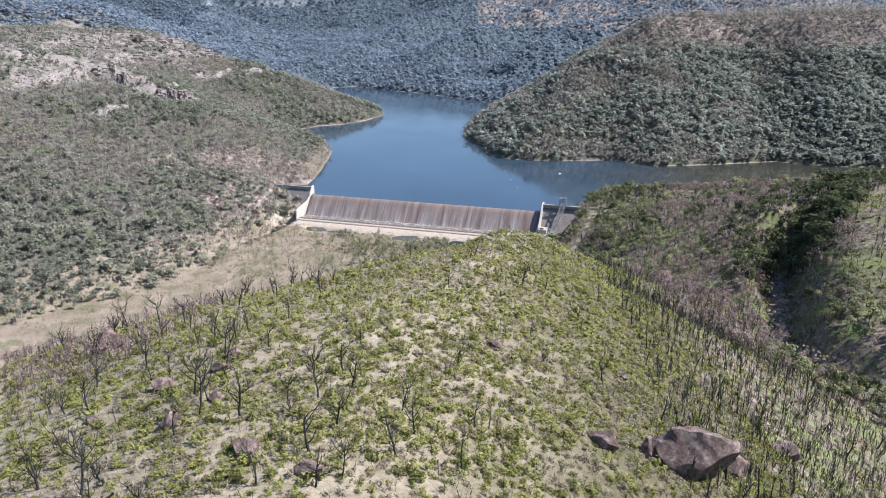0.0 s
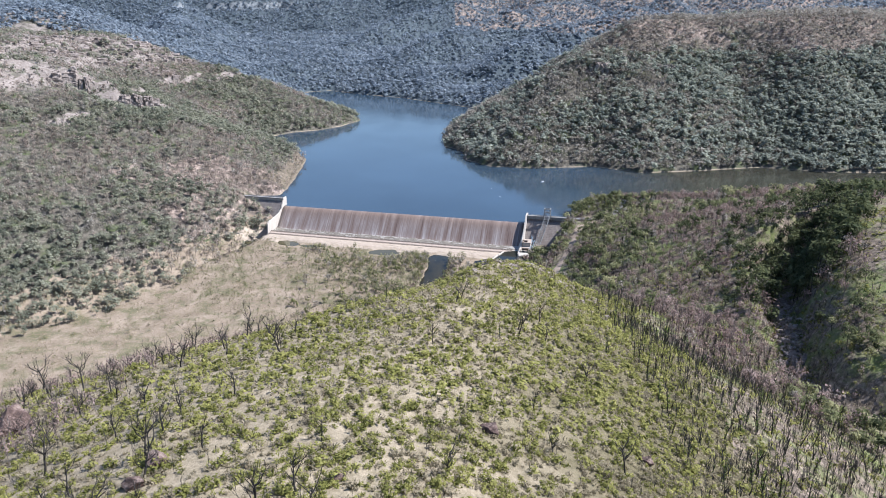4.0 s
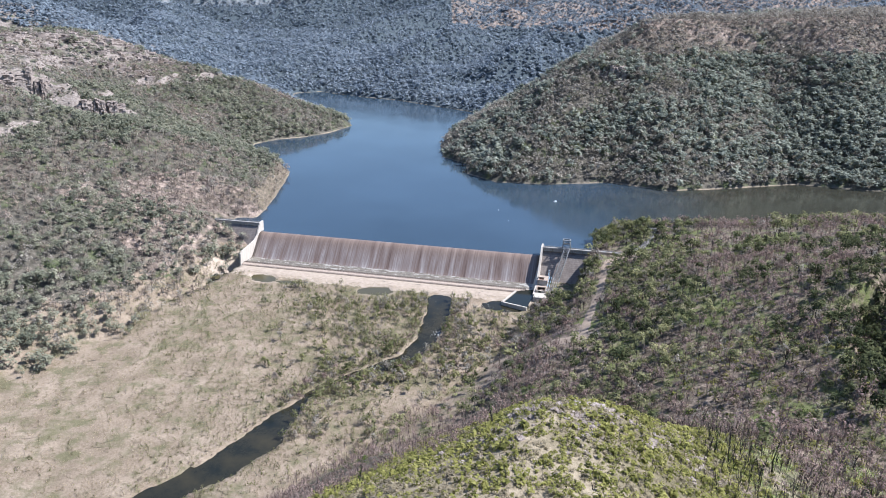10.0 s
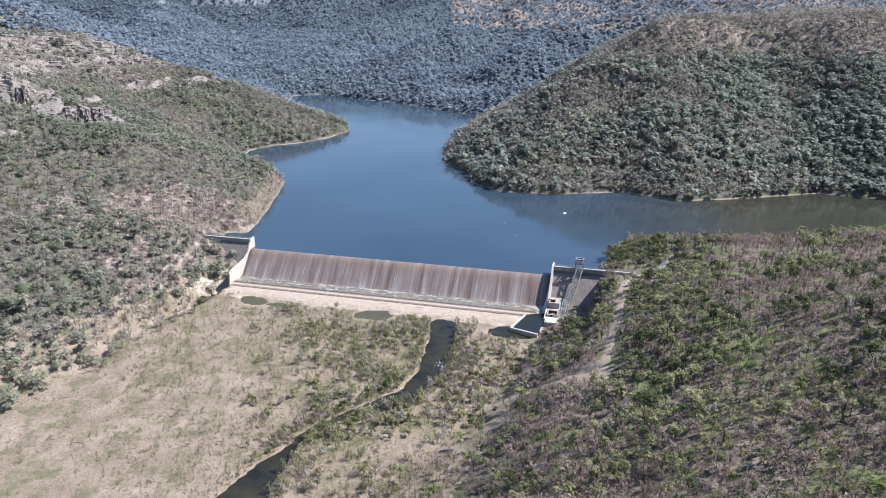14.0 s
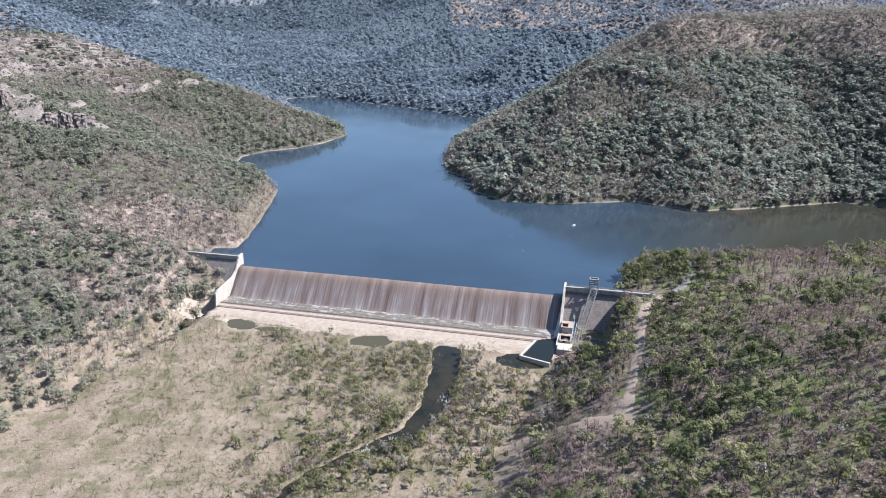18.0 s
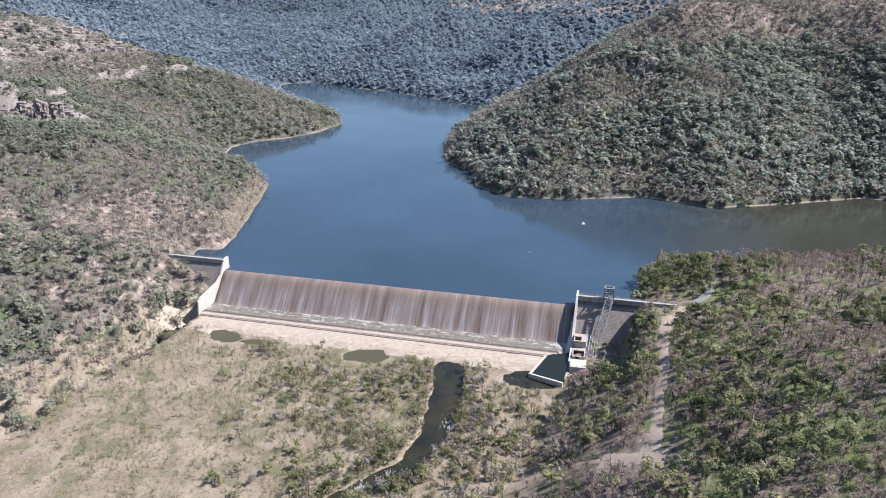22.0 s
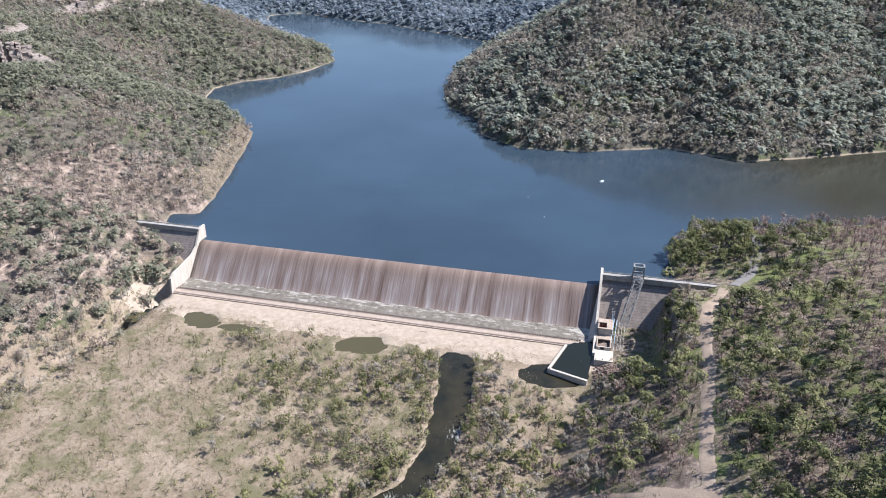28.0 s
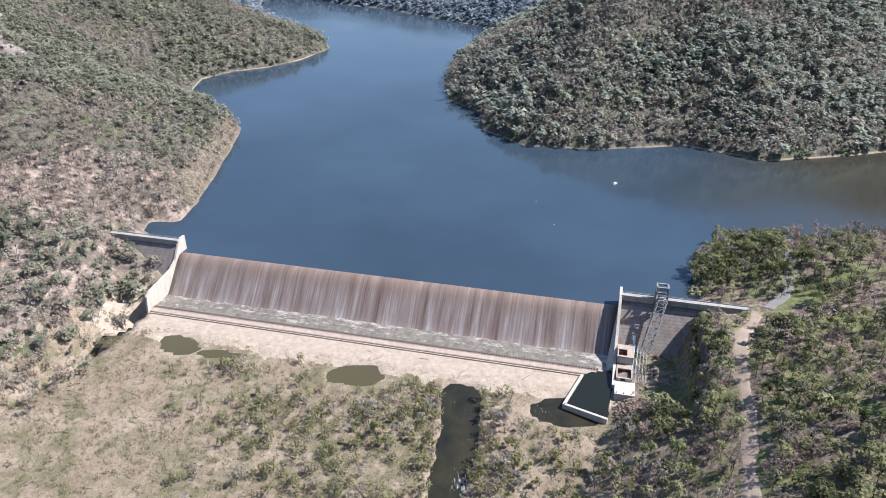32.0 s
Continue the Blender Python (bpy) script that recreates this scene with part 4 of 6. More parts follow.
# much darker than the sill; for the teeth and the channel
TOOTH_CONCRETE = concrete("dark_brown_concrete", (0.045, 0.036, 0.030), (0.115, 0.09, 0.075), 0.0, 0.6)
STEEL = plain("galvanised_steel", (0.15, 0.155, 0.155), (0.32, 0.325, 0.325), 2.0, 0.6, 0.3)
BLUE_STEEL = plain("blue_painted_steel", (0.16, 0.26, 0.36), (0.28, 0.40, 0.50), 2.0, 0.5, 0.2)
RUST_PAINT = plain("rusty_red_steel", (0.16, 0.05, 0.03), (0.28, 0.10, 0.06), 2.0, 0.7)
# near-black: painted shade of openings, and the outboard motor's own black
DARK = plain("shade_and_motor_black", (0.012, 0.012, 0.013), (0.03, 0.03, 0.03), 1.0, 0.9)

DAM = Matrix.Translation(SPILL_A) @ Matrix.Rotation(DAM_TURN, 4, "Z")


def build_dam():
    dam = thing("dam", DAM, "long concrete gravity dam with water sheeting over its brown streaked spillway", "dam")
    # overflow section, with its rounded crest
    nose = [(6.0, -30), (6.0, -3.5), (4.2, -1.0), (2.4, -0.22), (1.0, -0.02), (0.0, 0.0), (-1.5, -0.14), (-3.2, -0.75), (-5.2, -1.9), (-7.5, -3.8), (-10.0, -6.5)]
    drop = [(-10.0 - 17.0 * k / 6, -6.5 - 18.6 * k / 6) for k in range(1, 6)]
    foot = [(-27.2, -24.6), (-30.0, -26.2), (-34.0, -26.8), (-34.0, -30)]
    part("spillway", swept(nose + drop + foot, 0.3, 350.4, 60), SPILL, dam, "brown and grey streaked spillway under a thin sheet of water", smooth=False)
    for ob in dam.children:
        for p in ob.data.polygons:
            p.use_smooth = abs(p.normal.x) < 0.5
    basin = bmesh.new()
    bmesh.ops.create_grid(basin, x_segments=180, y_segments=14, size=1.0)
    rng = random.Random(4)
    for v in basin.verts:
        x, y = 175.3 + v.co.x * 174.9, -34.6 + v.co.y * 10.6
        near = max(0.0, 1 - abs(y + 28) / 5)
        v.co = Vector((x, y, -24.75 + near * (0.9 * noise.noise((x * 0.13, y * 0.3, 2.0)) + 0.35) + rng.uniform(-0.1, 0.1)))
    part("basin_water", basin, BASIN, dam, "churning stilling basin water with white foam", smooth=True)
    sill = part("end_sill", swept([(-45.0, -28), (-45.0, -24.2), (-45.3, -23.9), (-46.9, -23.9), (-47.2, -24.2), (-47.2, -28)], 0.0, 344.0, 40), SILL_CONCRETE, dam, "stained concrete end sill")
    tooth = bpy.data.meshes.new("baffle_tooth")
    b = box(-0.5, 0.5, -0.7, 0.7, -0.2, 0.95, 0.12)
    b.to_mesh(tooth), b.free()
    tooth.materials.append(TOOTH_CONCRETE)
    for k in range(172):
        part("baffle_tooth", tooth, None, sill).location = (2.0 + 1.98 * k, -45.9, -23.9)
    part("apron_walkway", swept([(-47.2, -28), (-47.2, -24.3), (-51.2, -24.45), (-51.6, -24.8), (-51.6, -28)], 1.0, 340.0, 40), SILL_CONCRETE, dam, "pale sandy concrete apron ledge")
    part("drain_channel", box(3.0, 338.0, -53.0, -51.6, -27.5, -25.0, 0.0), TOOTH_CONCRETE, dam, "dark drain channel")
    part("apron_kerb", swept([(-53.0, -28), (-53.0, -24.6), (-53.8, -24.6), (-53.8, -28)], 2.0, 338.0, 30), SILL_CONCRETE, dam, "thin pale kerb")
    # western training wall and abutment
    side = [(8.0, 12.2), (2.0, 12.2), (-1.0, 10.6), (-5.0, 4.4), (-9.5, -2.0), (-17.5, -6.2), (-34.0, -8.6), (-47.0, -9.9), (-51.5, -12.6), (-53.5, -26.5), (8.0, -28)]
    part("training_wall", swept(side, -1.3, 0.35, 2), WHITE_CONCRETE, dam, "white concrete training wall")
    abut = part("western_abutment", swept([(2.6, -14), (2.6, 10.4), (0.2, 10.4), (0.2, 7.4), (-3.4, 6.0), (-16.0, -14.0)], -62.0, -1.3, 6), OLD_CONCRETE, dam, "grey banded concrete abutment")
    deck_on(dam, -64.0, 0.3, 1, 11.2)
    # eastern training wall and abutment
    side = [(8.0, 12.0), (2.0, 12.0), (-2.0, 11.2), (-6.0, 8.0), (-12.0, 2.4), (-24.0, -9.5), (-33.0, -15.5), (-44.0, -19.2), (-63.0, -21.6), (-63.0, -27.0), (8.0, -28)]
    part("training_wall", swept(side, 350.4, 352.3, 2), WHITE_CONCRETE, dam, "pale concrete training wall, its spillway side in shade")
    toe = bmesh.new()
    top_line = [(-6.0, 1.0), (-12.0, -3.5), (-24.0, -13.5), (-33.0, -18.0), (-44.0, -20.5)]
    rows = [(toe.verts.new((350.35, y, z)), toe.verts.new((350.35 - 0.145 * (-6.0 - y) - 0.3, y - 1.5, z - 3.0 - 0.13 * (-6.0 - y))), toe.verts.new((350.35, y, -29.0)), toe.verts.new((350.35 - 0.145 * (-6.0 - y) - 0.3, y - 1.5, -29.0))) for y, z in top_line]
    for a, b in zip(rows, rows[1:]):
        toe.faces.new((a[0], b[0], b[1], a[1])), toe.faces.new((a[1], b[1], b[3], a[3]))
    for e in (rows[0], rows[-1]):
        toe.faces.new((e[0], e[1], e[3], e[2]))
    bmesh.ops.recalc_face_normals(toe, faces=toe.faces[:])
    part("wall_toe", toe, WHITE_CONCRETE, dam, "sloping pale concrete toe of the training wall in shade")
    part("eastern_abutment", swept([(2.6, -24), (2.6, 9.7), (0.2, 9.7), (0.2, 5.0), (-3.5, 3.2), (-24.0, -24.0), (-24, -30), (2.6, -30)], 351.7, 440.0, 8), OLD_CONCRETE, dam, "grey banded concrete abutment")
    deck_on(dam, 352.0, 452.0, 9, 10.5)
    # black blocks painted as the shade inside two ports
    for k in range(2):
        part("outlet_port", box(356.5 + 2.2 * k, 358.0 + 2.2 * k, -8.6, -7.0, -4.8, -4.0, 0.0), DARK, dam)
    # weir box beside the outlet
    weir = [((331, 54.5), (321.8, 87.5)), ((321.8, 87.5), (348.3, 95.5))]
    for (au, av), (bu, bv) in weir:
        way = Vector((bu - au, av - bv, 0))
        w = box(-0.2, way.length + 0.6, -0.9, 0.9, -29.0, -23.2, 0.1)
        bmesh.ops.transform(w, matrix=Matrix.Translation((au, -av, 0)) @ Matrix.Rotation(math.atan2(way.y, way.x), 4, "Z"), verts=w.verts[:])
        part("weir_wall", w, WHITE_CONCRETE, dam, "low pale concrete weir wall")
    pool = bmesh.new()
    pool.faces.new([pool.verts.new((u, -v, -24.35)) for u, v in ((331, 54), (322, 88), (348.5, 95.5), (351, 62), (349.8, 44), (338, 47.5))])
    bmesh.ops.recalc_face_normals(pool, faces=pool.faces[:])
    part("weir_pool", pool, RIVER_WATER, dam, "dark green water in the weir pool")
    return dam


def deck_on(dam, x0, x1, bays, z):
    """Roadway along the top, with kerbs, rail posts and beams below."""
    deck = part("crest_deck", box(x0, x1, -2.4, 2.8, z - 0.7, z + 0.1, 0.08), DECK_CONCRETE, dam, "bleached concrete crest roadway")
    for y in (-2.25, 2.65):
        part("parapet", box(x0, x1, y - 0.15, y + 0.15, z + 0.1, z + 0.75, 0.05), DECK_CONCRETE, deck)
        rail = bmesh.new()
        beam((x0, y, z + 1.5), (x1, y, z + 1.5), 0.06, rail)
        n = int((x1 - x0) / 3)
        for k in range(n + 1):
            x = x0 + 0.3 + (x1 - x0 - 0.6) * k / n
            beam((x, y, z + 0.9), (x, y, z + 1.5), 0.05, rail)
        part("handrail", rail, STEEL, deck)
    span = (x1 - x0) / bays
    for k in range(bays):
        part("fascia_beam", box(x0 + span * k + 0.25, x0 + span * (k + 1) - 0.25, -1.7, -1.2, z - 3.8, z - 0.7, 0.05), DECK_CONCRETE, deck)


dam = build_dam()


def build_fish_lift():
    """Inclined lattice tramway with its head frame over the crest roadway."""
    lift = thing("fish_lift", DAM @ Matrix.Translation((378.5, -3.0, 11.0)), "galvanised lattice hoist tower and inclined track on the dam face", "hoist tower")
    top, low = Vector((1.0, -1.5, 1.5)), Vector((-8.0, -25.0, -32.0))
    half, deep = 3.0, 3.0
    for sx in (-1, 1):
        for sy in (-1, 1):
            off = Vector((sx * half, sy * deep * 0.5 - 0.5, sy * 1.0 + 1.2))
            bm = bmesh.new()
            beam(top + off, low + off, 0.36, bm)
            part("chord", bm, STEEL, lift)
    n = 9
    for k in range(n):
        a, b = top.lerp(low, k / n), top.lerp(low, (k + 1) / n)
        up = Vector((0, deep * 0.5 - 0.5, 2.2))
        down = Vector((0, -deep * 0.5 - 0.5, 0.2))
        for o in (up, down):
            bm = bmesh.new()
            s = half if k % 2 else -half
            beam(a + o + Vector((s, 0, 0)), b + o + Vector((-s, 0, 0)), 0.26, bm)
            beam(a + o + Vector((-half, 0, 0)), a + o + Vector((half, 0, 0)), 0.2, bm)
            part("brace", bm, STEEL, lift)
        for s in (-half, half):
            bm = bmesh.new()
            beam(a + (up if k % 2 else down) + Vector((s, 0, 0)), b + (down if k % 2 else up) + Vector((s, 0, 0)), 0.2, bm)
            part("brace", bm, STEEL, lift)
    # head frame: a standing portal with a sloping crown
    for sx in (-4.2, 4.2):
        for sy in (-1.2, 4.5):
            bm = bmesh.new()
            beam((sx, sy, 0.0), (sx * 0.86, sy + 0.4, 10.2), 0.55, bm)
            part("portal_leg", bm, STEEL, lift)
        bm = bmesh.new()
        beam((sx, -1.2, 2.0), (sx * 0.9, 4.6, 7.6), 0.32, bm), beam((sx, 4.5, 2.0), (sx * 0.9, -0.9, 7.6), 0.32, bm)
        part("portal_brace", bm, STEEL, lift)
    for sy, z in ((-0.8, 10.2), (4.9, 10.2), (-0.9, 6.0), (4.8, 5.5)):
        part("portal_beam", box(-4.3, 4.3, sy - 0.6, sy + 0.6, z - 0.6, z + 0.6, 0.05), STEEL, lift)
    for sx in (-3.7, 3.7):
        part("portal_beam", box(sx - 0.6, sx + 0.6, -0.8, 4.9, 9.6, 10.8, 0.05), STEEL, lift)
    drum = bmesh.new()
    beam((-2.4, 2.0, 8.2), (2.4, 2.0, 8.2), 0.9, drum, 12)
    part("winch_drum", drum, BLUE_STEEL, lift, "blue winch drum")
    part("hopper", box(-2.0, 2.0, -3.0, -0.4, -2.0, 1.6, 0.15), STEEL, lift, "steel hopper")
    return lift


def build_outlet_works():
    """Valve house and pipes at the foot of the eastern abutment."""
    house = thing("valve_house", DAM @ Matrix.Translation((358.0, -40.0, -23.0)), "pale concrete valve house with open bays below the dam", "valve house")
    for y0, y1, z1, name in ((-18.0, -2.0, 4.0, "lower_block"), (-2.0, 12.0, 9.5, "upper_block")):
        for x in (-5.4, 4.2):
            part("side_wall", box(x, x + 0.9, y0, y1, -2.5, z1, 0.06), SILL_CONCRETE, house)
        part("rear_wall", box(-4.5, 4.2, y1 - 0.8, y1, -2.5, z1, 0.05), WHITE_CONCRETE, house)
        # floor coloured black for the shade down in the chamber
        part("floor_slab", box(-4.5, 4.2, y0 + 0.8, y1 - 0.8, -2.5, -1.2, 0.0), DARK, house, "chamber floor painted black for its shade")
        part("front_wall", box(-4.5, 4.2, y0, y0 + 0.8, -2.5, z1, 0.05), WHITE_CONCRETE, house)
    for x0, x1, y0, y1, z in ((-5.6, 5.3, 6.5, 12.2, 9.5), (-5.6, 5.3, -2.3, -0.6, 9.5), (0.9, 5.3, -0.6, 6.5, 9.5)):
        part("roof_slab", box(x0, x1, y0, y1, z, z + 0.5, 0.06), SILL_CONCRETE, house, "stained concrete edge slab round an open chamber")
    part("terrace", box(-4.5, 4.2, -7.5, -2.0, 3.3, 4.1, 0.05), SILL_CONCRETE, house, "stained concrete terrace")
    # flat black panel, the doorway's shade put into its colour
    part("doorway", box(-2.4, 0.4, -18.15, -18.0, 1.9, 3.8, 0.0), DARK, house, "black panel painted as a shaded doorway")
    for k in range(2):
        part("gate", box(-4.0 + 2.3 * k, -2.4 + 2.3 * k, 5.6, 5.8, 3.0, 8.6, 0.04), RUST_PAINT, house, "rusty red steel gate")
    part("landing", box(-6.0, 7.0, -33.0, -18.0, -5.2, 1.6, 0.15), WHITE_CONCRETE, house, "pale concrete landing")
    part("lower_landing", box(7.0, 14.0, -30.0, -15.0, -5.2, 0.4, 0.15), DECK_CONCRETE, house, "weathered lower concrete landing")
    part("kerb", box(-6.0, 7.0, -33.0, -32.4, 1.6, 2.3, 0.05), WHITE_CONCRETE, house)
    for k in range(3):
        part("bollard", box(-5.0 + 4.6 * k, -4.4 + 4.6 * k, -31.6, -31.0, 1.6, 2.9, 0.08), STEEL, house)
    for k in range(3):
        part("stair_slab", box(-9.6, -7.0, -22.5 - 2.6 * k, -21.0 - 2.6 * k, -2.4 - 0.2 * k, -1.9 - 0.2 * k, 0.05), WHITE_CONCRETE, house)
    works = thing("outlet_pipework", DAM @ Matrix.Translation((367.0, -46.0, -22.5)), "tangle of blue and grey steel pipes and ladders", "pipework")
    rng = random.Random(12)
    for k in range(5):
        bm = bmesh.new()
        x = -3.0 + 2.1 * k
        beam((x, 20, 9.0 - k), (x - 0.8, 4 - 2 * k, 1.2), 0.2, bm, 8)
        beam((x - 0.8, 4 - 2 * k, 1.2), (x - 1.2, -9 - k, 0.8), 0.2, bm, 8)
        part("pipe", bm, BLUE_STEEL if k in (0, 1) else STEEL, works)
    for k in range(22):
        bm = bmesh.new()
        x, y = rng.uniform(-4, 8), rng.uniform(-12, 16)
        beam((x, y, 0), (x + rng.uniform(-1, 1), y, rng.uniform(2, 7)), 0.13, bm)
        beam((x - 1.5, y, 2.5), (x + 2.5, y + rng.uniform(-3, 3), 3.0), 0.13, bm)
        part("strut", bm, STEEL, works)
    for x in (-4.6, -3.6):
        bm = bmesh.new()
        beam((x, 24, 14.0), (x, -4, 1.0), 0.12, bm)
        part("ladder_rail", bm, BLUE_STEEL, works)
    # truss legs that stand beside the cutting
    return house


build_fish_lift()
build_outlet_works()


def build_boat():
    boat = thing("motor_boat", pose(163, 1086, 0.0, 0, 0, 35), "small white motor boat resting on the lake", "boat")
    hull = bmesh.new()
    rings = []
    for k in range(9):
        t = k / 8
        x, w = -3.2 + 6.4 * t, 1.15 * (1 - max(0.0, t - 0.45) ** 2 * 3.2)
        rings.append([hull.verts.new(c) for c in ((x, -w, 0.75 + 0.3 * t), (x, -w * 0.75, 0.0), (x, 0, -0.3 + 0.25 * t * t), (x, w * 0.75, 0.0), (x, w, 0.75 + 0.3 * t))])
    for a, b in zip(rings, rings[1:]):
        for i in range(4):
            hull.faces.new((a[i], b[i], b[i + 1], a[i + 1]))
    hull.faces.new(rings[0])
    bmesh.ops.recalc_face_normals(hull, faces=hull.faces[:])
    white = plain("white_gelcoat", (0.72, 0.72, 0.72), (0.85, 0.85, 0.84), 1.0, 0.35)
    part("hull", hull, white, boat)
    part("deck", box(-3.0, 1.2, -0.95, 0.95, 0.35, 0.5, 0.03), white, boat)
    part("canopy", box(-1.6, 0.9, -0.9, 0.9, 1.75, 1.85, 0.04), white, boat, "white flat canopy")
    for x in (-1.4, 0.7):
        for y in (-0.8, 0.8):
            bm = bmesh.new()
            part("canopy_post", beam((x, y, 0.4), (x, y, 1.8), 0.04, bm), STEEL, boat)
    part("outboard", box(-3.7, -3.2, -0.25, 0.25, -0.2, 1.1, 0.08), DARK, boat, "black outboard motor")
    for x, y in ((77, 1042), (86, 990)):
        bm = bmesh.new()
        bmesh.ops.create_uvsphere(bm, u_segments=10, v_segments=6, radius=0.55)
        for v in bm.verts:
            v.co.z *= 0.7
        buoy = part("buoy", bm, white)
        buoy.location = (x, y, 0.15)
        tagged(buoy, "small white float on the lake water", "buoy", "lake floats")


build_boat()

# ---- boulders, burnt trees and scrub ----


def stone(seed, flat=0.75, cuts=3, rough=0.22):
    """An angular boulder about 2 across, split along a few flat planes."""
    rng = random.Random(seed)
    bm = bmesh.new()
    bmesh.ops.create_icosphere(bm, subdivisions=cuts, radius=1.0)
    planes = []
    for way in ((1, 0, 0), (-1, 0, 0), (0, 1, 0), (0, -1, 0), (0, 0, 1), (0.7, 0.3, 0.6), (-0.5, -0.6, 0.6)):
        n = (Vector(way) + Vector((rng.gauss(0, 0.2), rng.gauss(0, 0.2), rng.gauss(-0.12, 0.16)))).normalized()
        planes.append((n, rng.uniform(0.5, 0.72)))
    for _ in range(3):
        n = Vector((rng.gauss(0, 1), rng.gauss(0, 1), rng.gauss(0.2, 0.8))).normalized()
        planes.append((n, rng.uniform(0.6, 0.9)))
    for v in bm.verts:
        for n, d in planes:
            over = v.co.dot(n) - d
            if over > 0:
                v.co -= n * over
        p = v.co * 2.1 + Vector((seed, 0, 0))
        v.co *= 1 + rough * (noise.noise(p) * 0.6 + noise.noise(p * 3) * 0.25)
        v.co.z *= flat
    me = bpy.data.meshes.new("stone")
    bm.normal_update()
    bm.to_mesh(me)
    bm.free()
    return me


def rock_material():
    m = Mat("red_brown_sandstone")
    f = m.math("ADD", m.math("MULTIPLY", m.noise(1.1, 8.0, 0.75), 0.5), m.math("MULTIPLY", m.noise(0.35, 4.0), 0.5))
    c = m.ramp(f, (0.34, (0.035, 0.024, 0.021)), (0.5, (0.12, 0.083, 0.071)), (0.66, (0.30, 0.238, 0.205)))
    return m.done(c, 0.9, bump=m.noise(2.5, 8.0, 0.75), strength=0.8, distance=0.3, spec=0.2)


ROCK = rock_material()


def pale_rock_material():
    m = Mat("pale_sandstone")
    f = m.math("ADD", m.math("MULTIPLY", m.noise(0.5, 8.0, 0.75, m.stretched(1, 1, 2.5)), 0.6), m.math("MULTIPLY", m.noise(0.09, 4.0), 0.4))
    c = m.ramp(f, (0.34, (0.05, 0.044, 0.042)), (0.44, (0.18, 0.150, 0.133)), (0.56, (0.31, 0.265, 0.237)), (0.7, (0.44, 0.39, 0.355)))
    return m.done(c, 0.9, bump=m.noise(0.8, 8.0, 0.75), strength=0.9, distance=0.8, spec=0.2)


PALE_ROCK = pale_rock_material()
STONES = [stone(k, 0.8, 4 if k == 3 else 3) for k in range(5)]
for me in STONES:
    me.materials.append(ROCK)

BOULDERS = [(-62, 99, 2.9), (14.5, 122, 2.6), (-77, 83, 3.2), (-63, 90, 2.3), (-62, 56, 2.8), (-56, 68, 2.2), (42, 76, 4.0), (113, 123, 5.2), (67, 80, 10.5),
            (56, 80, 4.2), (81, 88, 5.0), (59, 131, 2.0), (-40, 40, 3.2), (-25, 33, 2.6), (-128, 150, 6.0), (-20, 90, 1.5), (-90, 70, 2.0)]
for k, (x, y, r) in enumerate(BOULDERS):
    ob = new("boulder", STONES[k % 5])
    ob.matrix_world = Matrix.LocRotScale((x, y, float(ground(x, y)) + r * 0.38), Euler((0.28 + 0.06 * (k % 3), -0.30 - 0.05 * (k % 4), 0.35 * (k % 5) - 0.7)), (r * 1.25, r * 1.0, r * (1.12 if r > 9 else 1.0)))
    big = r > 4
    tagged(ob, "huge split red-brown sandstone boulder on the burnt hillside" if big else "weathered red-brown sandstone boulder half sunk in scrub", "boulder", "boulders on the spur")


def loose_rocks(rng, px, py, lo, hi, name, label, flat=1.0, mat=None):
    """Many stones in one mesh."""
    base = np.array([v.co for v in STONES_LOW.vertices])
    tri = np.array([p.vertices for p in STONES_LOW.polygons])
    n = len(px)
    r = rng.uniform(lo, hi, n) * rng.uniform(0.5, 1.0, n)
    a = rng.uniform(0, 6.283, n)
    c, s = np.cos(a)[:, None], np.sin(a)[:, None]
    sh = rng.uniform(0.6, 1.3, (n, 1, 3)) * r[:, None, None] * np.array([1, 1, flat])
    v = base[None] * sh
    v = np.stack([v[:, :, 0] * c - v[:, :, 1] * s, v[:, :, 0] * s + v[:, :, 1] * c, v[:, :, 2]], 2)
    v += np.stack([px, py, ground(px, py) + r * 0.2], 1)[:, None, :]
    faces = (tri[None] + (np.arange(n) * len(base))[:, None, None]).reshape(-1, 3)
    ob = sheet(name, v.reshape(-1, 3), faces, [mat or PALE_ROCK])
    tagged(ob, label, "rocks", kind="stuff")


STONES_LOW = stone(9, 0.7, 1, 0.3)


def block(seed):
    """A joint-bounded rock block, 2 across, with worn uneven faces."""
    bm = bmesh.new()
    bmesh.ops.create_cube(bm, size=2.0)
    bmesh.ops.subdivide_edges(bm, edges=bm.edges[:], cuts=2, use_grid_fill=True)
    for v in bm.verts:
        p = v.co * 1.3 + Vector((seed, 0, 0))
        v.co *= 1 - 0.06 * (v.co.length - 1) + 0.22 * noise.noise(p)
    bmesh.ops.triangulate(bm, faces=bm.faces[:])
    me = bpy.data.meshes.new("block")
    bm.to_mesh(me)
    bm.free()
    return me


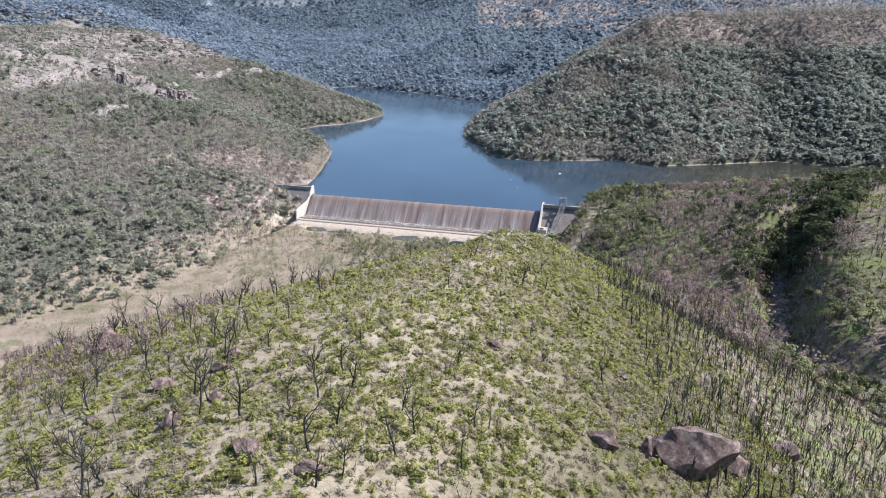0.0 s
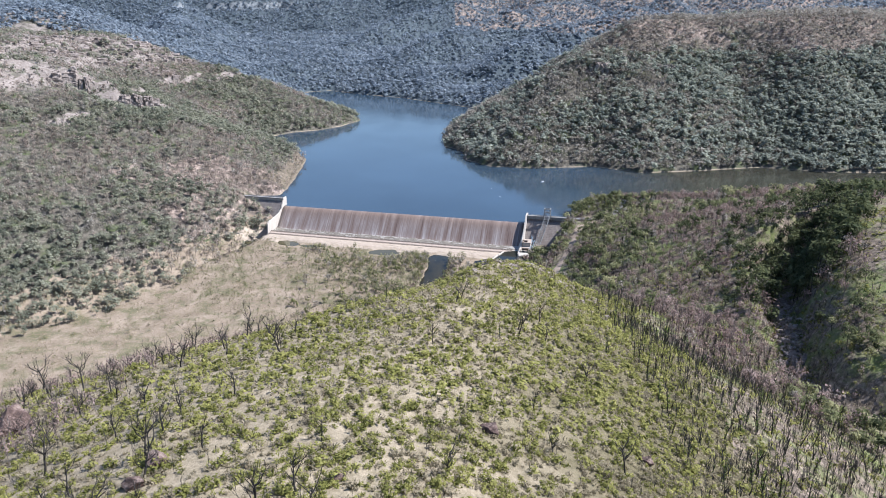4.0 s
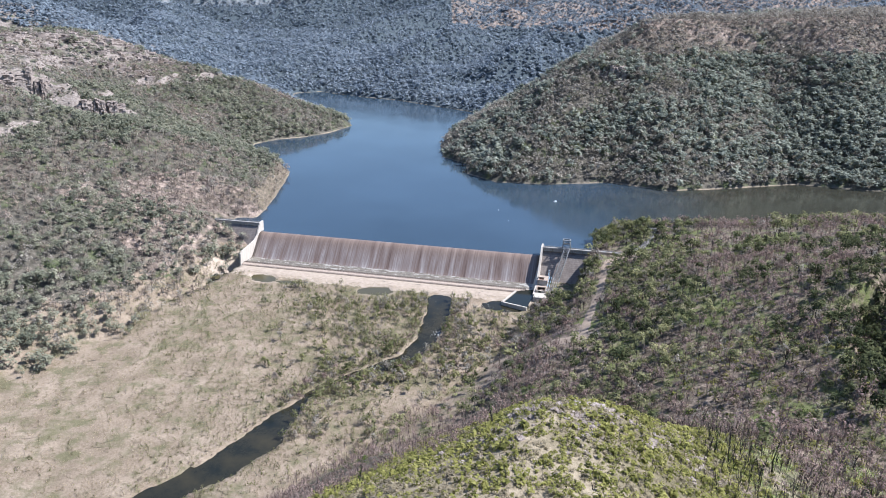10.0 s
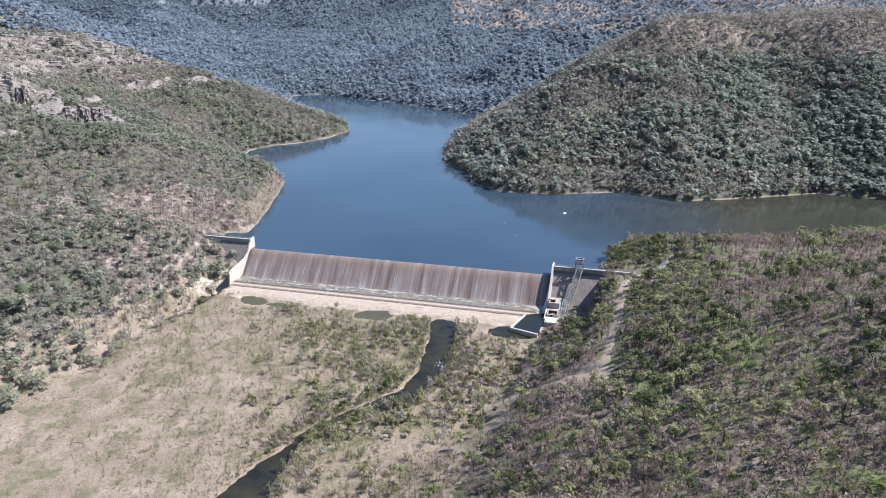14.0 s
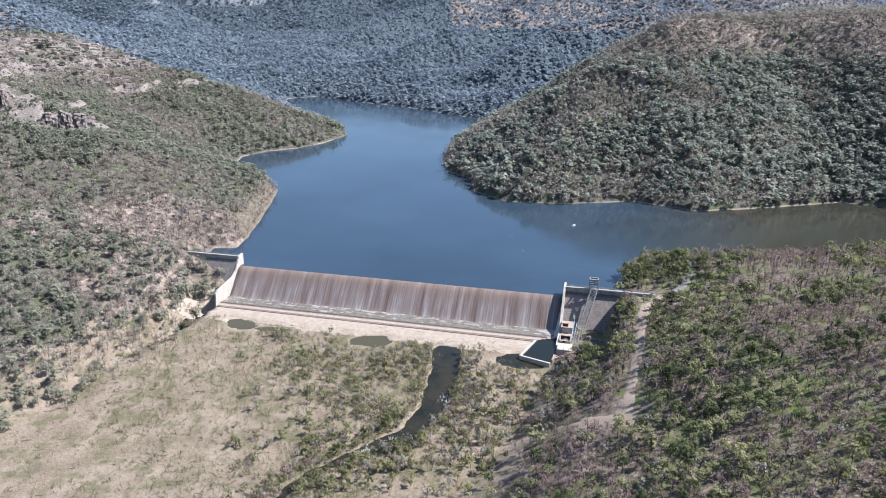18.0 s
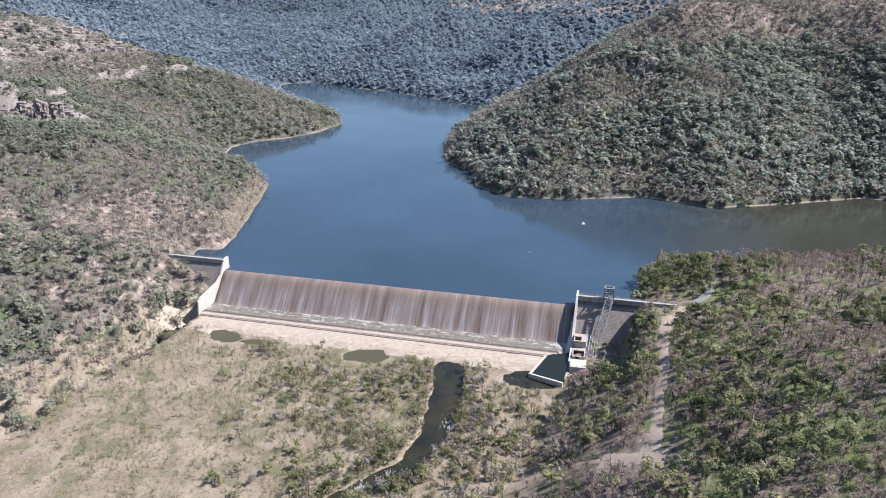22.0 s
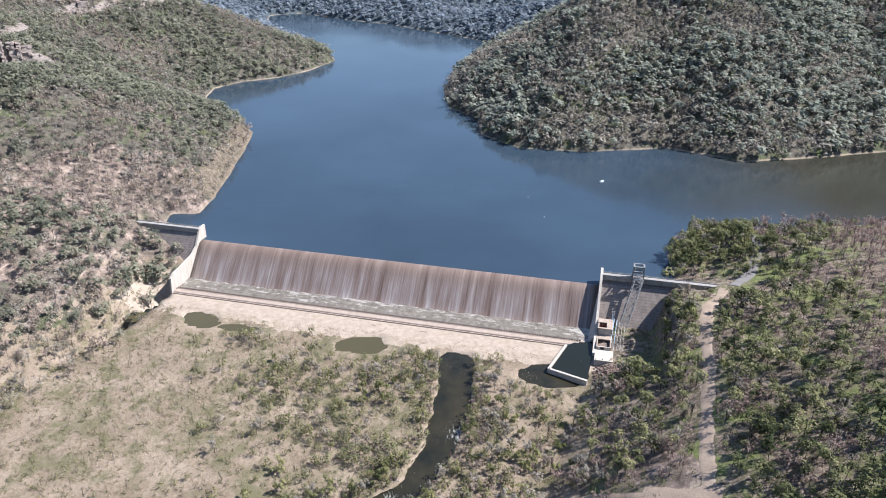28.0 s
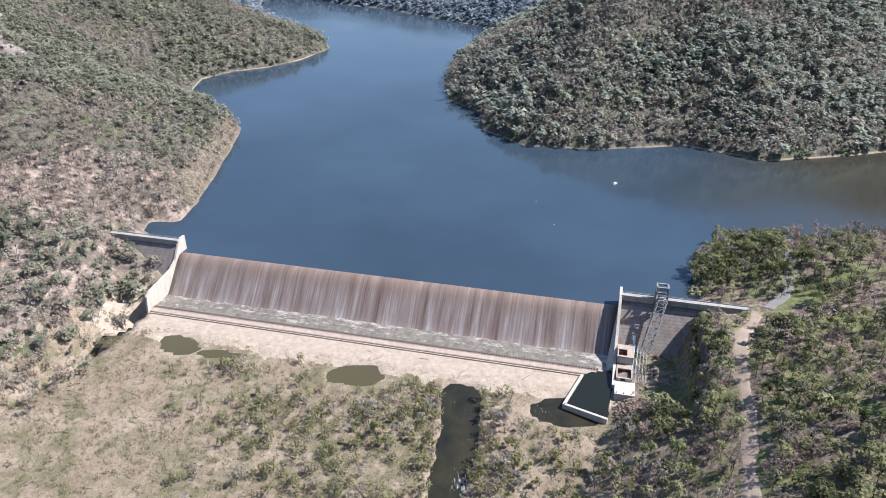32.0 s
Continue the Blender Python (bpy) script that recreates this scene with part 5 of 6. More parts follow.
def rocks():
    rng = np.random.default_rng(21)
    # creek bed in the gully
    t = rng.uniform(0.6, 4.2, 700)
    way = np.array(GULLY)
    px, py = np.interp(t, np.arange(7), way[:, 0]) + rng.normal(scale=3.5, size=700), np.interp(t, np.arange(7), way[:, 1]) + rng.normal(scale=3.5, size=700)
    loose_rocks(rng, px, py, 0.8, 3.6, "creek_rocks", "pale tumbled rocks along a dry gully")
    # rocks where the river drops between its pools
    px, py = np.r_[rng.normal(-65, 7, 26), rng.normal(-44, 4, 5), rng.normal(3, 4, 14)], np.r_[rng.normal(657, 5, 26), rng.normal(675, 4, 5), rng.normal(708, 9, 14)]
    loose_rocks(rng, px, py, 0.9, 2.6, "river_rocks", "pale worn rocks breaking the river's run", 0.8)
    # dumped rubble below the valve house landing
    a, b = rng.uniform(352, 374, 420), 74 + rng.gamma(2.0, 6.0, 420)
    k = b < 98
    a, b = a[k], b[k]
    loose_rocks(rng, SPILL_A.x + a * UX + b * UY, SPILL_A.y + a * UY - b * UX, 0.5, 1.8, "rubble_heap", "dark red-brown rubble tipped below the landing", 0.9, ROCK)
    # broken pale ledges on the nose of the spur
    px, py = rng.normal(24, 28, 1100), 297 + rng.normal(0, 12, 1100)
    k = (fractal(px, py, 12, 811, 3) > 0.48) & (px > -8) & (px < 84)
    loose_rocks(rng, px[k], py[k], 0.5, 2.6, "nose_rocks", "broken pale sandstone slabs among heath on the spur", 0.5)
    # broken sandstone on the western heights
    px, py = rng.uniform(-1100, -330, 90000), rng.uniform(1000, 2050, 90000)
    k = (steepness(px, py, 6) > 0.62) & (ground(px, py) > 60)
    k |= (ground(px, py) > 125) & (fractal(px, py, 60, 808, 3) > 0.55) & (rng.uniform(size=len(px)) < 0.5)
    k &= np.abs(px) < (py + 100) * 0.7 + 60
    loose_rocks(rng, px[k][:5000], py[k][:5000], 1.2, 4.6, "outcrop_rocks", "broken pale sandstone blocks along weathered cliff bands")
    # jointed cliff faces, stacked block on block
    big = block(14)
    base, tri = np.array([v.co for v in big.vertices]), np.array([p.vertices for p in big.polygons])
    verts, faces, count = [], [], 0

    def lay(x, y, z, size, turn):
        nonlocal count
        p = base * np.array(size)
        p = p + rng.normal(scale=0.075, size=p.shape) * min(size)
        c, s = math.cos(turn), math.sin(turn)
        verts.append(np.stack([p[:, 0] * c - p[:, 1] * s + x, p[:, 0] * s + p[:, 1] * c + y, p[:, 2] + z], 1))
        faces.append(tri + count)
        count += len(base)

    for way, low, high, wide, turn in CLIFFS:
        w = np.array(way, float)
        legs = np.r_[0, np.cumsum(np.hypot(*np.diff(w, axis=0).T))]
        s = 0.0
        while s < legs[-1]:
            step_w = wide * rng.uniform(0.3, 1.3)
            x, y = np.interp(s + step_w / 2, legs, w[:, 0]), np.interp(s + step_w / 2, legs, w[:, 1])
            edge = min(s, legs[-1] - s) / legs[-1]
            top = low + (high - low) * (0.55 + 0.45 * min(1, edge * 3.5)) * rng.uniform(0.62, 1.08)
            z, back = min(low, float(ground(x, y))) - 3, rng.uniform(-6.0, 3.0)
            while z < top:
                h = min(wide * rng.uniform(0.5, 1.3), top - z + 1.5)
                lay(x - math.sin(turn) * (back + 5), y + math.cos(turn) * (back + 5), z + h / 2, (step_w * 0.48, 9 + rng.uniform(-2, 2), h * 0.52), turn + rng.normal(scale=0.16))
                z += h
                back += rng.uniform(-0.6, 2.2)
            s += step_w
    # thin broken ledges higher up
    for way, n, lo, hi in LEDGES:
        w = np.array(way, float)
        for _ in range(n):
            t = rng.uniform(0, len(w) - 1)
            x, y = np.interp(t, np.arange(len(w)), w[:, 0]) + rng.normal(scale=13), np.interp(t, np.arange(len(w)), w[:, 1]) + rng.normal(scale=13)
            s = rng.uniform(lo, hi)
            lay(x, y, float(ground(x, y)) + s * 0.1, (s * rng.uniform(0.8, 1.6), s * rng.uniform(0.5, 0.8), s * rng.uniform(0.3, 0.7)), 0.5 + rng.normal(scale=0.35))
    ob = sheet("cliff_blocks", np.concatenate(verts), np.concatenate(faces), [PALE_ROCK])
    tagged(ob, "cracked grey-pink sandstone cliff blocks on the burnt heights", "cliff", kind="stuff")
    # shoreline and river stones
    t = rng.uniform(0, 1, 700)
    way = np.array(RIVER)
    px = np.interp(t * (len(way) - 1), np.arange(len(way)), way[:, 0]) + rng.choice([-1, 1], 700) * rng.uniform(6, 12, 700)
    py = np.interp(t * (len(way) - 1), np.arange(len(way)), way[:, 1]) + rng.normal(scale=2, size=700)
    loose_rocks(rng, px, py, 0.3, 1.2, "river_stones", "scattered grey river stones along the banks")


rocks()


def tubes(paths):
    """Verts and quads of tapering limbs: each path is (points, radii, sides)."""
    verts, faces = [], []
    for pts, radii, sides in paths:
        start = len(verts)
        for i, (p, r) in enumerate(zip(pts, radii)):
            way = (pts[min(i + 1, len(pts) - 1)] - pts[max(i - 1, 0)]).normalized()
            a = way.orthogonal().normalized()
            b = way.cross(a)
            for k in range(sides):
                t = 2 * math.pi * k / sides
                verts.append(tuple(p + (a * math.cos(t) + b * math.sin(t)) * r))
        for i in range(len(pts) - 1):
            for k in range(sides):
                j = start + i * sides
                faces.append((j + k, j + (k + 1) % sides, j + sides + (k + 1) % sides, j + sides + k))
    return verts, faces


def tube_mesh(name, paths, mat):
    verts, faces = tubes(paths)
    me = bpy.data.meshes.new(name)
    me.from_pydata(verts, [], faces)
    me.materials.append(mat)
    me.polygons.foreach_set("use_smooth", np.full(len(me.polygons), True))
    me.update()
    return me


def bent(rng, start, way, length, n, wander, lift=0.0):
    pts, p, d = [start.copy()], start.copy(), way.normalized()
    for _ in range(n):
        d = (d + Vector((rng.gauss(0, wander), rng.gauss(0, wander), rng.gauss(0, wander * 0.5) + lift))).normalized()
        p = p + d * (length / n)
        pts.append(p.copy())
    return pts


def taper(r0, r1, n):
    return [r0 + (r1 - r0) * k / n for k in range(n + 1)]


def burnt_tree(seed, tall, limbs, slim=False):
    """A fire-killed tree, bare limbs each a part of its own."""
    rng = random.Random(seed)
    tree = new("burnt_tree")
    r = tall * (0.027 if slim else 0.024)
    spine = bent(rng, Vector((0, 0, -0.4)), Vector((rng.gauss(0, 0.08), rng.gauss(0, 0.08), 1)), tall * (0.95 if slim else 0.75), 7, 0.09, 0.05)
    part("trunk", tube_mesh("burnt_trunk", [(spine, taper(r, r * 0.3, 7), 6)], CHAR), None, tree)
    for k in range(limbs):
        i = rng.randint(2 if not slim else 3, 6)
        turn = rng.uniform(0, 6.283)
        way = Vector((math.cos(turn), math.sin(turn), rng.uniform(0.5, 1.3)))
        size = tall * rng.uniform(0.2, 0.5) * (0.5 if slim else 1.0)
        main = bent(rng, spine[i], way, size, 5, 0.2, 0.12)
        paths = [(main, taper(r * 0.5, r * 0.13, 5), 4)]
        for _ in range(4):
            j = rng.randint(1, 5)
            sub = bent(rng, main[j], (main[j] - main[j - 1]).normalized() + Vector((rng.gauss(0, 0.7), rng.gauss(0, 0.7), 0.35)), size * rng.uniform(0.25, 0.55), 3, 0.22, 0.1)
            paths.append((sub, taper(r * 0.2, r * 0.06, 3), 3))
            for _ in range(2):
                q = sub[rng.randint(1, 3)]
                paths.append((bent(rng, q, Vector((rng.gauss(0, 0.8), rng.gauss(0, 0.8), 0.7)), size * 0.22, 2, 0.2), taper(r * 0.09, r * 0.04, 2), 3))
        part("limb", tube_mesh("burnt_limb", paths, CHAR), None, tree)
    return tree


def fuzz(tree, seed, tall, mat, n=40, wide=0.35):
    """New leaves sprouting straight from trunk and limbs."""
    rng = np.random.default_rng(seed)
    z = rng.uniform(0.1, 0.85, n) * tall
    a, r = rng.uniform(0, 6.283, n), wide * rng.uniform(0.2, 1.0, n)
    c = np.stack([np.cos(a) * r, np.sin(a) * r, z], 1)
    quads = clouds(rng, c, np.full(n, wide), 1.0, np.full(n, 0.17), 3)
    ob = sheet("new_leaves", quads, np.arange(len(quads)).reshape(-1, 4), [mat])
    ob.parent = tree
    ob["label"] = "fresh green regrowth leaves"


def spur_trees():
    rng = random.Random(33)
    kinds = []
    for k in range(7):
        kinds.append(burnt_tree(100 + k, 10.5 + 0.8 * k, 6 + k % 3))
        tagged(kinds[-1], "fire-blackened bare tree with crooked limbs on sandy scrub", "burnt tree", "burnt trees on the spur")
    slims = []
    for k in range(6):
        t = burnt_tree(200 + k, 8.5 + 0.9 * k, 3, True)
        fuzz(t, 40 + k, 8.5 + 0.9 * k, REGROWTH, 34, 0.5)
        tagged(t, "slender charred tree trunk furred with green regrowth", "burnt tree", "regrowing trees on the spur")
        slims.append(t)
    spots = [(-34, 28), (-23, 29.5), (-9, 45), (-6, 56), (-23, 53), (-37, 64), (-58, 68), (-59, 50), (-83, 51), (-84, 38), (-27, 42), (-102, 125), (-132, 145), (-46, 56),
             (-78, 91), (-84, 143), (-23, 72), (-95, 78), (-105, 100), (-70, 30)]
    k = 0
    while len(spots) < 105:
        x, y = rng.uniform(-190, 60), rng.uniform(15, 235)
        if rng.random() < (0.9 if x < -50 else 0.25) and abs(x) < (y + 82) * 0.68:
            spots.append((x, y))
    used = set()

    def stand(kind, x, y, size):
        m = Matrix.LocRotScale((x, y, float(ground(x, y)) - 0.1), Euler((0, 0, rng.uniform(0, 6.28))), (size,) * 3)
        if kind.name not in used:
            used.add(kind.name)
            kind.matrix_world = m
            return
        o = copy_thing(kind, m)
        o.scale = (size,) * 3

    for x, y in spots:
        stand(kinds[k % 7], x, y, rng.uniform(0.6, 1.05))
        k += 1
    n = 0
    while n < 195:
        x, y = rng.uniform(-40, 190), rng.uniform(25, 330)
        edge = 52 + 0.10 * y
        if x > edge and rng.random() < 0.9 or rng.random() < 0.04:
            stand(slims[n % 6], x, y, rng.uniform(0.6, 1.15))
            n += 1


spur_trees()

SCRUB = leafy("spur_scrub_leaves", (0.070, 0.078, 0.022), (0.180, 0.182, 0.054), (0.315, 0.305, 0.105), 0.35, 0.03, 0.34)
DRY_SCRUB = leafy("dry_scrub_twigs", (0.11, 0.098, 0.062), (0.225, 0.195, 0.13), (0.33, 0.285, 0.20), 0.35, 0.03, 0.34)


def tufts(rng, foot, reach, count, fine=1.0):
    """Soft shrubs: slim leaf sprays that fan up and out from each foot."""
    n = len(foot)
    turn, lean = rng.uniform(0, 6.283, (n, count)), rng.uniform(0.05, 1.0, (n, count)) ** 0.6
    way = np.stack([np.cos(turn) * lean, np.sin(turn) * lean, 0.95 - 0.65 * lean + rng.uniform(-0.1, 0.15, (n, count))], 2)
    length = reach[:, None, None] * rng.uniform(0.6, 1.15, (n, count, 1))
    low = foot[:, None, :] + way * length * rng.uniform(0.05, 0.5, (n, count, 1))
    side = np.cross(way, rng.normal(size=(n, count, 3)))
    side /= np.linalg.norm(side, axis=2, keepdims=True)
    side = side * reach[:, None, None] * rng.uniform(0.10, 0.20, (n, count, 1)) * fine
    high = foot[:, None, :] + way * length
    return np.stack([low - side, low + side, high + side * 0.4], 2).reshape(-1, 3)


def scrub():
    rng = np.random.default_rng(50)
    px, py = scatter(rng, -300, 400, 0, 540, 1.85)
    z = ground(px, py)
    k = (np.abs(px) < (py + 82) * 0.70 + 8) & (z > 35)
    over = (px > 112) | (py > 420)
    k &= ~over | (rng.uniform(size=len(px)) < 0.26)
    k &= rng.uniform(size=len(px)) < (0.60 + 0.40 * step(0.40, 0.58, fractal(px, py, 7, 503, 3))) * (0.60 + 0.40 * step(-120, -10, px - 0.1 * py)) * (1 + 0.3 * step(20, 70, px))
    px, py, z = px[k], py[k], z[k]
    dry = rng.uniform(size=len(px)) < 0.37 + 0.35 * step(0.5, 0.65, fractal(px, py, 30, 511, 3))
    for w, mat, size, count, nm, lab in ((~dry, SCRUB, 2.5, 30, "green_scrub", "low yellow-green heath shrubs regrowing on sand"), (dry, DRY_SCRUB, 1.95, 22, "dry_scrub", "low grey-brown dead heath twigs on sand")):
        n = w.sum()
        r = size * (0.55 + 0.9 * rng.uniform(0, 1, n) ** 2)
        c = np.stack([px[w], py[w], z[w]], 1)
        close = c[:, 1] < 130
        dome = c + np.stack([0 * r, 0 * r, r * 0.22], 1)
        leaves = np.concatenate([crowns(rng, dome[close], r[close] * 0.8, 0.55, 4, count // 2, 0.29, 0.6, 0.7), tufts(rng, c[close], r[close] * 0.8, 10, 0.6), crowns(rng, dome[~close], r[~close] * 0.85, 0.55, 3, count // 3, 0.42, 0.5, 0.65)])
        stuff(nm, leaves, np.zeros((0, 3)), mat, CHAR, lab, "shrubs")
        print(nm, n)
    # thinner cover on the flanks of the spur
    qx, qy = scatter(rng, -280, 280, -160, 260, 3.4)
    k = (np.abs(qx) >= (qy + 82) * 0.70 + 8) & (ground(qx, qy) > 60) & (rng.uniform(size=len(qx)) < 0.75)
    qx, qy = qx[k], qy[k]
    stuff("flank_scrub", tufts(rng, np.stack([qx, qy, ground(qx, qy)], 1), rng.uniform(1.0, 2.4, len(qx)), 9, 1.5), np.zeros((0, 3)), SCRUB, CHAR, "olive heath shrubs on the flanks of the spur", "shrubs")
    # thin dead stems standing through the scrub
    px, py = scatter(rng, -260, 240, 10, 380, 3.6)
    k = (np.abs(px) < (py + 82) * 0.70 + 8) & (rng.uniform(size=len(px)) < 0.25 + 0.6 * step(25, 70, px - 0.08 * py) + 0.4 * step(-60, -140, px))
    px, py = px[k], py[k]
    f = np.stack([px, py, ground(px, py) - 0.1], 1)
    tall = rng.uniform(1.2, 4.6, len(px)) * (1 + 0.8 * step(45, 75, px - 0.08 * py))
    q = np.concatenate([poles(rng, f, tall, tall * 0.004 + 0.035, 0.12), twigs(rng, f, tall, 4, 0.5)])
    ob = sheet("dead_stems", q, np.arange(len(q)).reshape(-1, 4), [CHAR])
    tagged(ob, "thin charred saplings standing through the heath", "dead saplings", kind="stuff")
    # charred saplings crowding the eastern rim
    qx, qy = scatter(rng, 40, 200, 20, 330, 4.4)
    k = (qx > 55 + 0.10 * qy) & (np.abs(qx) < (qy + 82) * 0.70 + 8) & (rng.uniform(size=len(qx)) < 0.6)
    qx, qy = qx[k], qy[k]
    f = np.stack([qx, qy, ground(qx, qy) - 0.2], 1)
    tall = rng.uniform(4.5, 9.5, len(qx))
    sprout = clouds(rng, f + np.stack([0 * qx, 0 * qx, tall * 0.4], 1), tall * 0.09, 3.4, tall * 0.024, 12, True)
    stuff("charred_saplings", sprout, np.concatenate([poles(rng, f, tall, tall * 0.009 + 0.05, 0.1), twigs(rng, f, tall, 7, 0.4)]), REGROWTH, CHAR, "slender black saplings furred with green regrowth", "burnt saplings")
    # dense burnt thicket along the spur's western and lower rim
    px, py = scatter(rng, -420, 150, 90, 590, 4.5)
    z = ground(px, py)
    k = (np.abs(px) < (py + 82) * 0.70 + 8) & (signed(px, py, FLATS) > -10) & (along(px, py, RIVER, RIVER_W) > 3) & (z < 105 + 32 * step(-50, -105, px) * 1.6 + 30 * (fractal(px, py, 40, 520) - 0.5)) & (px < 150 - 0.1 * (py - 300))
    k &= rng.uniform(size=len(px)) < 0.25 + 0.75 * step(0.38, 0.55, fractal(px, py, 24, 523, 3))
    px, py, z = px[k], py[k], z[k]
    f = np.stack([px, py, z - 0.2], 1)
    tall = rng.uniform(3.5, 8.5, len(px))
    wood = np.concatenate([poles(rng, f, tall, tall * 0.008 + 0.04), twigs(rng, f, tall, 7, 0.45)])
    c = f + np.stack([0 * px, 0 * px, tall * 0.7], 1)
    leaves = clouds(rng, c, tall * 0.27, 0.9, tall * 0.05, 22, True)
    stuff("burnt_thicket", leaves, wood, TWIGGY, DULL_WOOD, "dense thicket of fire-killed grey saplings on the lower slope", "burnt thicket")
    print("thicket", len(px))


scrub()

# ---- valley floor and river bank ----
DIRT = plain("pale_dirt", (0.17, 0.135, 0.105), (0.38, 0.305, 0.24), 1.2, 0.95, 0.0, 0.1, 0.5, 0.1)
ASPHALT = plain("worn_asphalt", (0.13, 0.125, 0.12), (0.23, 0.22, 0.21), 3.0, 0.9)


def ribbon(name, way, wide, mat, label, lift=0.25, category="track"):
    pts = []
    for (ax, ay), (bx, by) in zip(way, way[1:]):
        n = max(2, int(math.hypot(bx - ax, by - ay) / 2))
        pts += [(ax + (bx - ax) * k / n, ay + (by - ay) * k / n) for k in range(n)]
    pts.append(way[-1])
    p = np.array(pts)
    for _ in range(4):
        p[1:-1] = (p[:-2] + 2 * p[1:-1] + p[2:]) / 4
    d = np.gradient(p, axis=0)
    d /= np.linalg.norm(d, axis=1, keepdims=True)
    side = np.stack([-d[:, 1], d[:, 0]], 1)
    w = wide * (0.55 + 0.9 * fractal(p[:, 0], p[:, 1], 7, 601))[:, None]
    rows = []
    for k in np.linspace(-0.5, 0.5, 7):
        q = p + side * w * k
        rows.append(np.stack([q[:, 0], q[:, 1], ground(q[:, 0], q[:, 1]) + lift * (1 - (abs(k) * 2) ** 6 * 1.6)], 1))
    v = np.stack(rows, 1).reshape(-1, 3)
    ob = sheet(name, v, grid_faces(7, len(p)), [mat], smooth=True)
    tagged(ob, label, category, kind="structure")


for way, wide in TRACKS:
    ribbon("track", way, wide, DIRT, "pale dirt service track between the trees")
ribbon("road", [(204, 828), (222, 842), (240, 872), (252, 905), (256, 930)], 9.0, ASPHALT, "worn asphalt access road leading off the dam", 0.35, "road")


def gum_tree(seed, tall, mat, bark, count=240, limbs=6):
    """A gum with a forked trunk and an open crown of leaf clumps; trunk and crown are its parts."""
    rng = random.Random(seed)
    tree = new("gum_tree")
    r = tall * 0.02
    spine = bent(rng, Vector((0, 0, -0.5)), Vector((rng.gauss(0, 0.1), rng.gauss(0, 0.1), 1)), tall * 0.6, 6, 0.10, 0.05)
    paths, ends = [(spine, taper(r, r * 0.5, 6), 6)], [spine[-1] + Vector((0, 0, tall * 0.1))]
    for k in range(limbs):
        turn = rng.uniform(0, 6.283)
        limb = bent(rng, spine[rng.randint(2, 6)], Vector((math.cos(turn), math.sin(turn), rng.uniform(0.6, 1.2))), tall * rng.uniform(0.25, 0.45), 4, 0.18, 0.1)
        paths.append((limb, taper(r * 0.5, r * 0.12, 4), 4))
        ends += [limb[-1], limb[3]]
    part("trunk", tube_mesh("gum_trunk", paths, bark), None, tree)
    g = np.random.default_rng(seed)
    c = np.array([tuple(e) for e in ends])
    each = max(4, count // len(c))
    q = crowns(g, c, np.full(len(c), tall * 0.19), 0.75, 2, each, 0.32, 0.3, 0.75)
    crown = sheet("crown", q, np.arange(len(q)).reshape(-1, 3), [mat])
    crown.parent = tree
    return tree


def stand_trees():
    rng = random.Random(77)
    sets = {}
    olive = leafy("olive_gum_leaves", (0.085, 0.098, 0.040), (0.205, 0.212, 0.098), (0.35, 0.335, 0.170))
    for nm, mat, bark, lab, grp in (("green", olive, BARK, "green-crowned gum tree with a grey forked trunk near the dam", "green gums below the dam"),
                                    ("grey", GREY, CHAR, "scorched gum tree with a thin grey crown and blackened trunk", "scorched gums below the dam"),
                                    ("rust", RUST, CHAR, "heat-killed gum tree with brown leaves and a charred trunk", "browned gums below the dam")):
        sets[nm] = [tagged(gum_tree(300 + 10 * len(nm) + k, 10.0 + 1.2 * k, mat, bark, 440 if nm == "green" else 240), lab, "gum tree", grp) for k in range(4)]
    used = set()

    def stand(kind, x, y, size):
        m = Matrix.LocRotScale((x, y, float(ground(x, y)) - 0.1), Euler((0, 0, rng.uniform(0, 6.28))), (size,) * 3)
        if kind.name not in used:
            used.add(kind.name)
            kind.matrix_world = m
            return
        o = copy_thing(kind, m)
        o.scale = (size,) * 3

    spots = []
    # shore grove beside the road, bank by the pool, slope along the track
    for x0, x1, y0, y1, n, mix in ((176, 256, 866, 965, 64, "ggggga"), (20, 112, 650, 775, 76, "ggaar"), (112, 190, 640, 822, 46, "ggaarr"), (-25, 30, 620, 740, 22, "gar"), (-112, -30, 610, 672, 40, "gga"), (-75, -18, 735, 805, 14, "gga"), (-160, -110, 640, 800, 8, "ga"), (126, 162, 782, 832, 16, "ggga"), (-5, 24, 640, 770, 26, "gaar"), (-58, -22, 640, 700, 10, "gg")):
        tries = 0
        got = 0
        while got < n and tries < 6000:
            tries += 1
            x, y = rng.uniform(x0, x1), rng.uniform(y0, y1)
            if not free_ground(np.array([x]), np.array([y]))[0] or any((x - a) ** 2 + (y - b) ** 2 < 22 for a, b, _ in spots):
                continue
            if along(np.array([x]), np.array([y]), [(204, 828), (222, 842), (240, 872), (252, 905), (256, 930)], [8] * 5)[0] < 2:
                continue
            spots.append((x, y, rng.choice(mix)))
            got += 1
    for k, (x, y, c) in enumerate(spots):
        kind = sets[{"g": "green", "a": "grey", "r": "rust"}[c]][k % 4]
        stand(kind, x, y, rng.uniform(0.7, 1.15) * (1.2 if y > 860 else 0.92))
    return spots


stand_trees()

BANK = leafy("river_wattle_leaves", (0.075, 0.085, 0.034), (0.165, 0.17, 0.075), (0.26, 0.25, 0.125), 0.2, 0.02)
STRAW = leafy("dry_grass_blades", (0.16, 0.13, 0.075), (0.32, 0.265, 0.17), (0.48, 0.41, 0.28), 0.5, 0.02)


